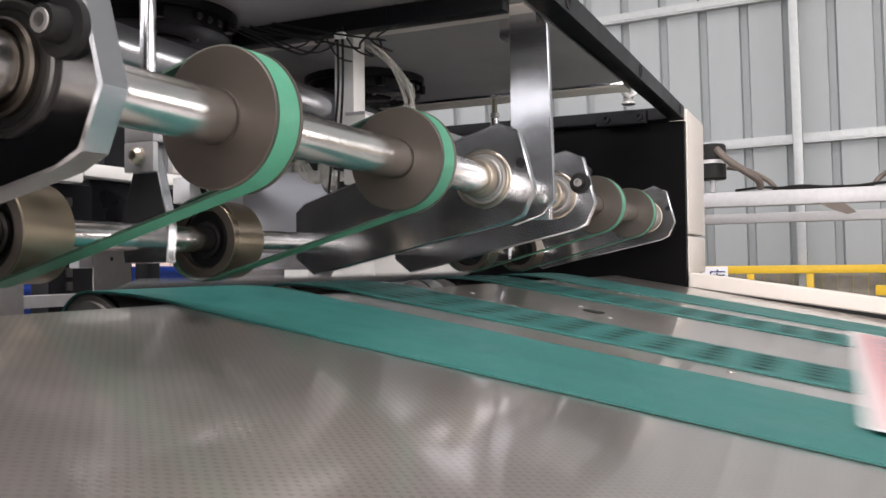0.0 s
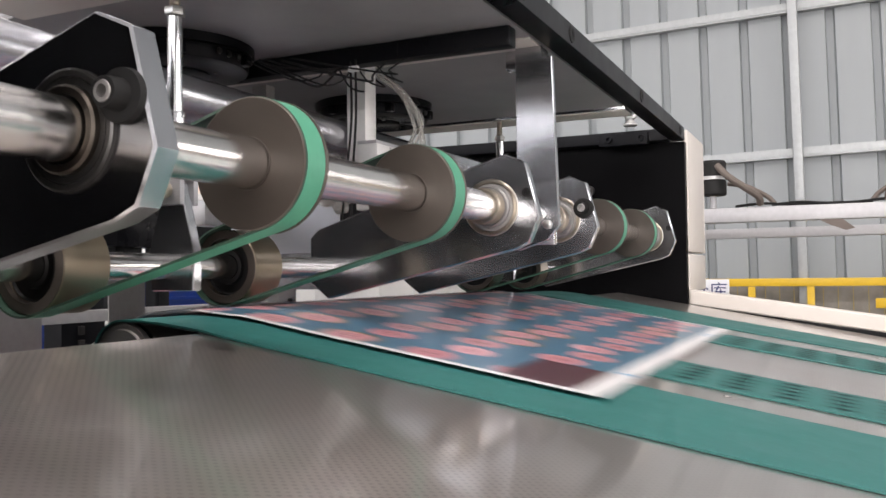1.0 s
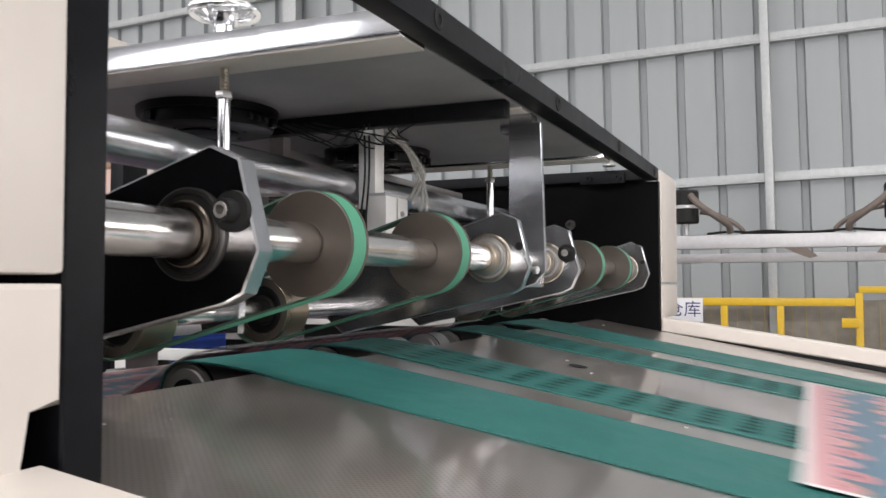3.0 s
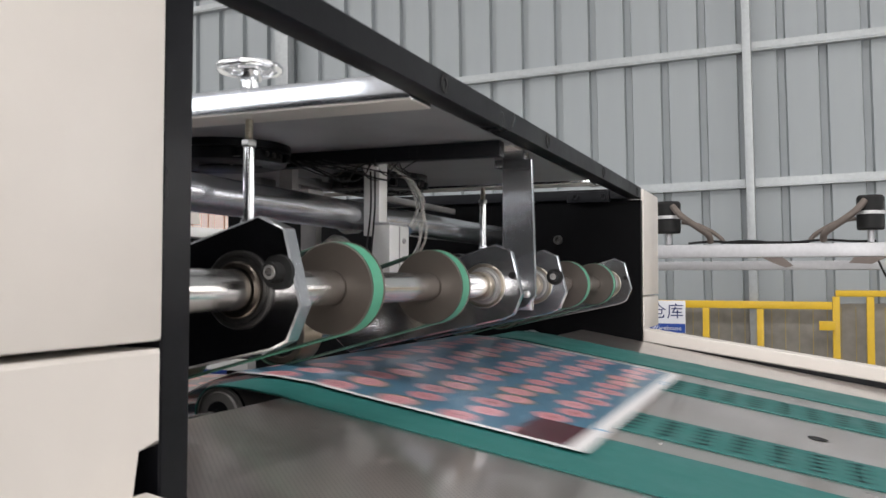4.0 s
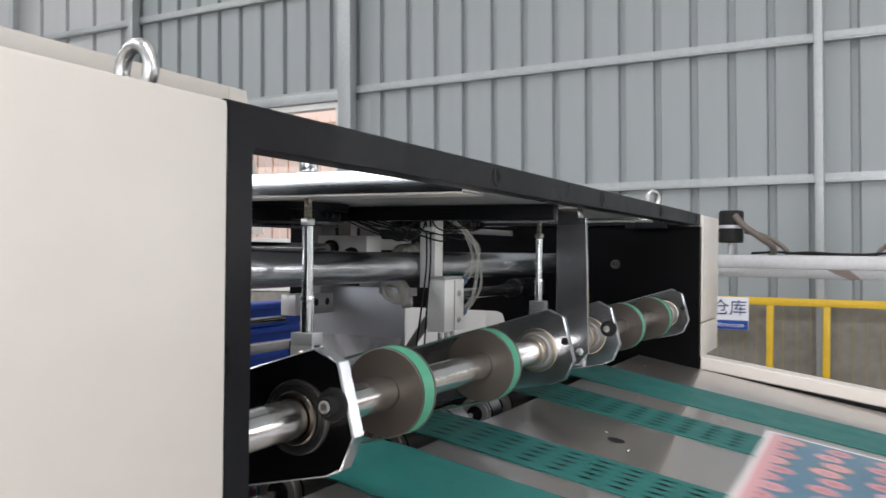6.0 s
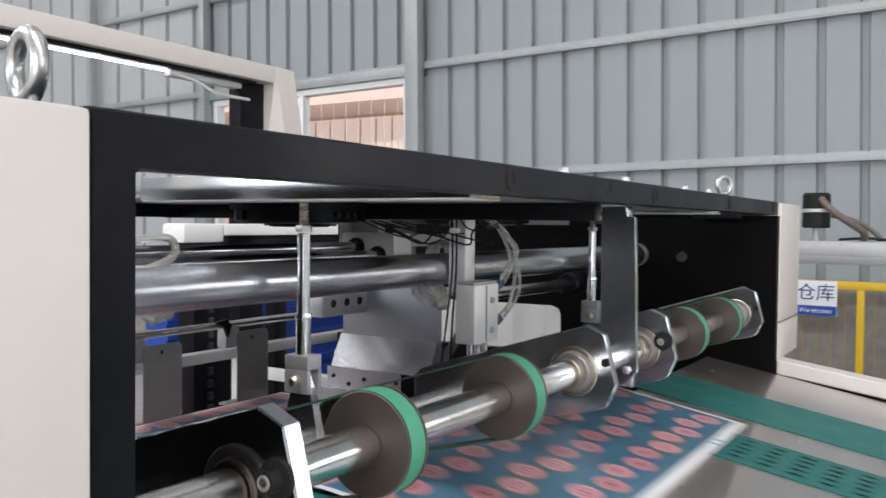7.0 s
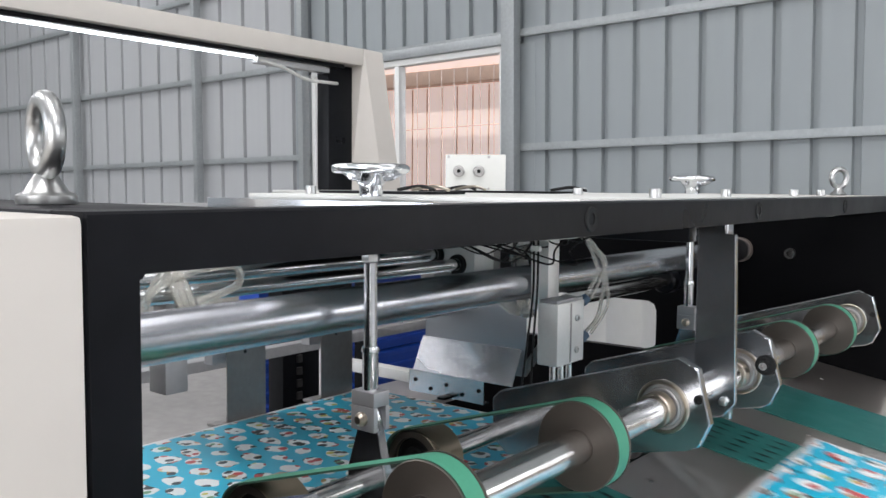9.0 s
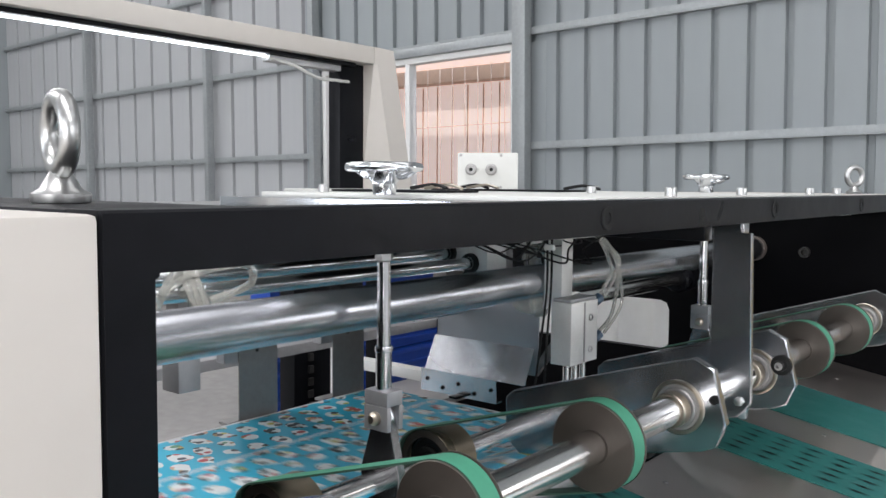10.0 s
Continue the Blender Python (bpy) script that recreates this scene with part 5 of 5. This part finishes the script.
def tension_cylinder():
    t = thing("tension_bar", "steel bar with black end bearing on the side panel", "bar")
    part("bar", rod((-0.82, 1.58, 1.298), (-0.82, 2.09, 1.298), 0.014, 24), CHROME, t)
    part("end_bearing", lathe([(0, -0.03), (0.026, -0.03), (0.03, -0.024), (0.03, 0.012), (0, 0.012)], (-0.82, 2.09, 1.298), "y", 28), BLACK, t)
    part("bracket", box((-0.845, 2.1025, 1.278), (-0.795, Y1 - 0.001, 1.325), 0.002), BLACK, t)
    part("chain", box((-0.90, 1.30, 1.452), (-0.885, 2.22, 1.468), 0.002), GREY_STEEL, t)
    part("strut", prism([(-0.95, 1.12), (-0.93, 1.12), (-0.80, 1.30), (-0.82, 1.305)], 1.60, 1.612, "y"), GREY_STEEL, t)
    return t


tension_cylinder()

# ---- delivery side behind the rollers ----


def delivery_unit():
    d = thing("delivery_column", "black chain column with a white channel on top", "machine column")
    x = -2.05
    part("column", box((x - 0.01, 1.845, 0), (x + 0.06, 2.0, 1.385), 0.003), BLACK, d)
    part("white_channel", box((x + 0.0, 1.77, 1.386), (x + 0.10, 1.935, 1.446), 0.010), WHITE, d)
    part("white_channel", box((x + 0.0, 1.936, 1.408), (x + 0.10, 3.9, 1.446), 0.006), WHITE, d)
    part("black_beam", box((x - 0.06, 2.003, 1.26), (x + 0.05, 3.9, 1.405), 0.003), BLACK, d)
    part("column", box((x - 0.08, 3.7, 0), (x + 0.06, 3.9, 1.259), 0.003), BLACK, d)
    for k in range(16):
        part("chain_link", box((x + 0.061, 1.90, 0.72 + k * 0.04), (x + 0.07, 1.92, 0.745 + k * 0.04), 0.002), DARK_STEEL, d)
    part("spindle", rod((x + 0.09, 2.06, 0.4), (x + 0.09, 2.06, 1.02), 0.018, 16), ALU_DULL, d)
    return d


delivery_unit()


def crate_stack():
    for k in range(9):
        c = thing("blue_crate", "ribbed blue plastic crate in a stack", "crate", "stacked blue crates")
        z = 0.12 + k * 0.115
        for sy, w in ((2.13, 1.21),):
            part("crate_body", box((-2.57, sy, z), (-2.45, sy + w, z + 0.111), 0.008), BLUE, c)
            part("rim", box((-2.452, sy - 0.004, z + 0.085), (-2.438, sy + w + 0.004, z + 0.107), 0.004), BLUE, c)
            part("rim", box((-2.452, sy - 0.004, z + 0.030), (-2.440, sy + w + 0.004, z + 0.046), 0.003), BLUE, c)
    p = thing("pallet", "wooden pallet under the blue crates", "pallet")
    part("deck", box((-3.0, 1.65, 0.0), (-2.4, 3.6, 0.118), 0.004), shader("pallet_wood", (0.32, 0.22, 0.13), 0.8, grain=0.25, scale=20, bump=0.2), p)


crate_stack()


def white_rail_frame():
    # a white frame of posts carrying the grey rail; its shelf is added
    w = thing("rail_frame", "white painted steel frame with grey rail", "bench")
    part("rail", box((-1.80, 0.62, 1.049), (-1.76, 2.45, 1.079), 0.003), ALU_DULL, w)
    part("tray_edge", box((-1.70, 1.79, 1.000), (-1.33, 1.83, 1.03), 0.004), WHITE, w)
    part("post", box((-1.80, 1.82, 0.0), (-1.76, 1.86, 1.048), 0.003), WHITE, w)
    part("post", box((-1.80, 0.66, 0.0), (-1.76, 0.70, 1.048), 0.003), WHITE, w)
    part("shelf", box((-1.755, 0.5, 0.88), (-1.50, 2.2, 0.90), 0.003), GREY_SHEET, w)
    return w


white_rail_frame()


def white_cabinet():
    c = thing("white_cabinet", "white painted cabinet with shallow vertical folds behind the side panel", "cabinet")
    part("body", box((-1.95, 2.86, 0.0), (-0.96, 3.2, 1.30), 0.004), WHITE, c)
    for k in range(7):
        part("fold", prism([(-1.945 + 0.14 * k, 2.859), (-1.81 + 0.14 * k, 2.859), (-1.83 + 0.14 * k, 2.845), (-1.90 + 0.14 * k, 2.840)], 0.05, 1.29, "z"), WHITE, c)


white_cabinet()


def gantry():
    g = thing("gantry", "cream gantry with a led light strip beneath", "gantry")
    x = -2.05
    part("beam", box((x - 0.05, 0.1, 1.938), (x + 0.05, 2.2205, 1.996), 0.004), CREAM, g)
    part("beam_web", box((x - 0.045, 0.1, 1.925), (x + 0.02, 2.16, 1.9375), 0.002), BLACK, g)
    part("light_strip", box((x - 0.020, 0.12, 1.9185), (x - 0.010, 1.80, 1.9245), 0.002), LED, g, "lit white led strip")
    part("strip_end", box((x - 0.034, 1.801, 1.905), (x + 0.004, 2.105, 1.9245), 0.002), GREY_SHEET, g)
    bm = bmesh.new()
    tl, tr, br, bmid, bl = [bm.verts.new(v) for v in ((x + 0.05, 2.222, 1.996), (x + 0.05, 2.315, 1.994), (x + 0.05, 2.43, 1.46), (x + 0.05, 2.335, 1.46), (x - 0.02, 2.222, 1.46))]
    ctl, ctr, cbr, cbl = [bm.verts.new(v) for v in ((x - 0.06, 2.222, 1.996), (x - 0.06, 2.315, 1.994), (x - 0.06, 2.43, 1.46), (x - 0.06, 2.222, 1.46))]
    for f in ((tl, tr, br, bmid), (tl, bmid, bl), (tl, tr, ctr, ctl), (tr, br, cbr, ctr), (br, bmid, bl, cbl, cbr), (bl, tl, ctl, cbl), (ctl, ctr, cbr, cbl)):
        bm.faces.new(f)
    part("leg_cover", bm, CREAM, g)
    part("leg", box((x - 0.06, 2.29, 0.0), (x + 0.0, 2.34, 1.4595), 0.003), BLACK, g)
    part("leg", box((x - 0.06, 2.108, 0.0), (x - 0.005, 2.2215, 1.937), 0.003), BLACK, g)
    part("near_leg", box((x - 0.13, 0.0, 0.0), (x + 0.05, 0.098, 1.992), 0.003), CREAM, g)
    part("cable", tube([(x + 0.0, 1.80, 1.915), (x + 0.02, 1.88, 1.900), (x + 0.02, 1.98, 1.872), (x + 0.01, 2.08, 1.872), (x - 0.006, 2.15, 1.875)], 0.0055, 8), GREY_PLASTIC, g)
    return g


gantry()

# ---- paper ----
SHEET_L, SHEET_Y0, SHEET_Y1 = 0.72, 0.775, 1.645
PILE_Z, STOP_X = 1.006, -1.440
STRIPS = 12
pile = tagged(part("paper_ream", box((STOP_X, SHEET_Y0, 0.60), (STOP_X + SHEET_L, SHEET_Y1, PILE_Z - 0.004), 0.001), PAPER), "squared stack of printed sheets on the delivery table", "paper stack")
lift = tagged(part("delivery_table", box((-1.50, 0.70, 0.50), (-0.70, 1.72, 0.598), 0.004), GREY_STEEL), "grey steel delivery table under the paper stack", "table")
lift_post = tagged(part("table_column", box((-1.02, 1.15, 0), (-0.90, 1.27, 0.499), 0.004), GREY_STEEL), "steel column that carries the delivery table", "column")
feeder = tagged(part("infeed_bench", box((1.46, 0.6, 0.60), (4.2, 1.85, 0.776), 0.004), GREY_SHEET), "grey bench with waiting printed sheets", "bench")
feeder_leg = tagged(part("bench_base", box((1.8, 0.9, 0), (3.9, 1.5, 0.599)), GREY_SHEET), "grey base of the infeed bench", "base")


def sheet_point(x, lift):
    """Height and slope of the paper's way at x: bench, table, rollers, stack."""
    knots = [(4.5, 0.779), (1.46, 0.779), (1.40, zt(1.40) + 0.004), (-0.44, zt(-0.44) + 0.0056), (-0.52, 1.1190), (-0.57, 1.1240), (-0.61, 1.1262), (-0.92, PILE_Z), (-1.6, PILE_Z)]
    if -0.92 < x < -0.61:
        u = (x + 0.92) / 0.31
        return PILE_Z + (1.1262 - PILE_Z) * u * u * (3 - 2 * u) + lift, (1.1262 - PILE_Z) * 6 * u * (1 - u) / 0.31
    for (xa, za), (xb, zb) in zip(knots, knots[1:]):
        if x >= xb or (xb, zb) == knots[-1]:
            s = (x - xb) / (xa - xb)
            return zb + (za - zb) * s + lift, (za - zb) / (xa - xb)


def strip_mesh(k, material):
    w = SHEET_L / STRIPS
    bm = bmesh.new()
    uv = bm.loops.layers.uv.new("UVMap")
    t = 0.00035
    y0, y1 = SHEET_Y0, SHEET_Y1
    a = [bm.verts.new((dx * w / 2, y, z)) for z in (t, 0) for dx, y in ((-1, y0), (1, y0), (1, y1), (-1, y1))]
    faces = [bm.faces.new(a[:4]), bm.faces.new(a[4:][::-1])] + [bm.faces.new((a[i], a[4 + i], a[4 + (i + 1) % 4], a[(i + 1) % 4])) for i in range(4) if i in (0, 2) or (i == 3 and k == 0) or (i == 1 and k == STRIPS - 1)]
    for f in faces:
        for lp in f.loops:
            lp[uv].uv = ((k + 0.5 + lp.vert.co.x / w) / STRIPS, (lp.vert.co.y - y0) / (y1 - y0))
    bmesh.ops.recalc_face_normals(bm, faces=bm.faces)
    me = bpy.data.meshes.new("strip")
    bm.to_mesh(me)
    bm.free()
    me.materials.append(material)
    return me


PINK_STRIPS = [strip_mesh(k, PINK_PRINT) for k in range(STRIPS)]
AQUA_STRIPS = [strip_mesh(k, AQUA_PRINT) for k in range(STRIPS)]
SPEED = 0.90
SHEETS = [(-1.5, 0), (0.01, 0), (1.53, 0), (3.03, 0), (4.49, 0), (5.9, 0), (7.235, 1), (8.62, 1), (10.1, 1)]


def printed_sheet(aqua):
    s = thing("printed_sheet", "glossy turquoise sheet printed with white figures" if aqua else "glossy blue sheet printed with pink shapes", "paper sheet", "printed sheets")
    strips = []
    for me in (AQUA_STRIPS if aqua else PINK_STRIPS):
        o = new("strip", me)
        o.parent = s
        strips.append(o)
    return strips


sheet_strips = [(t0, n, printed_sheet(aqua)) for n, (t0, aqua) in enumerate(SHEETS)]


def motions():
    # the sheets run up the table between belts and rollers on to the stack
    w = SHEET_L / STRIPS
    for t0, n, strips in sheet_strips:
        wait = 2.2
        t_start, t_end = t0 - wait / SPEED, t0 - STOP_X / SPEED
        for k, ob in enumerate(strips):
            rows = []
            step = 1 / 15
            times = sorted({0.0, 10.0} | {i / 15 for i in range(151) if t_start - step <= i * step <= t_end + 0.2})
            for t in times:
                lead = max(min(wait, -SPEED * (t - t0)), STOP_X)
                x = lead + (k + 0.5) * w
                z, slope = sheet_point(x, 0.0007 * n if lead < -0.9 else (0.0007 * (9 - n) if lead > 1.6 else 0.0003))
                fall = min(max((t - t_end + 0.04) / 0.14, 0), 1)
                z, slope = z + (PILE_Z + 0.0007 * n - z) * fall, slope * (1 - fall)
                rows.append((t, pose(x, 0, z, 0, -math.degrees(math.atan(slope)), 0)))
            walk(ob, rows)
    # the perforated belts carry their slots round
    line = [Vector(p) for p in belt_line()]
    legs = [(line[(i + 1) % len(line)] - line[i]).length for i in range(len(line))]
    total = sum(legs)

    def on_belt(s):
        s %= total
        for i, k in enumerate(legs):
            if s <= k or i == len(legs) - 1:
                a, b, u = line[i], line[(i + 1) % len(line)], s / k
                before, after = a - line[i - 1], line[(i + 2) % len(line)] - b
                d = ((before * (1 - u) + (b - a) * 2 + after * u)).normalized()
                n = Vector((-d.y, d.x))
                p = a + (b - a) * u + n * 0.0006
                return p, -math.degrees(math.atan2(d.y, d.x))
            s -= k

    for rowset in slots:
        for k, (ob, yc) in enumerate(rowset):
            rows = []
            for i in range(151):
                p, ang = on_belt(total * k / SLOT_ROWS - SPEED * i / 15)
                rows.append((i / 15, pose(p.x, yc, p.y, 0, ang, 0)))
            walk(ob, rows)
    # shafts and pulleys turn with the belts
    for ob, radius, sense in [(drive_shaft, WR, -1), (idler_shaft, 0.0435, -1)] + [(p, PULLEY[2], -1) for p in pulleys]:
        rate = math.degrees(SPEED / radius) * sense
        n = int(abs(rate) * 10 / 75) + 1
        at = tuple(ob.location)
        walk(ob, [(i / 30, pose(*at, 0, rate * i / 30, 0)) for i in range(301)])


motions()
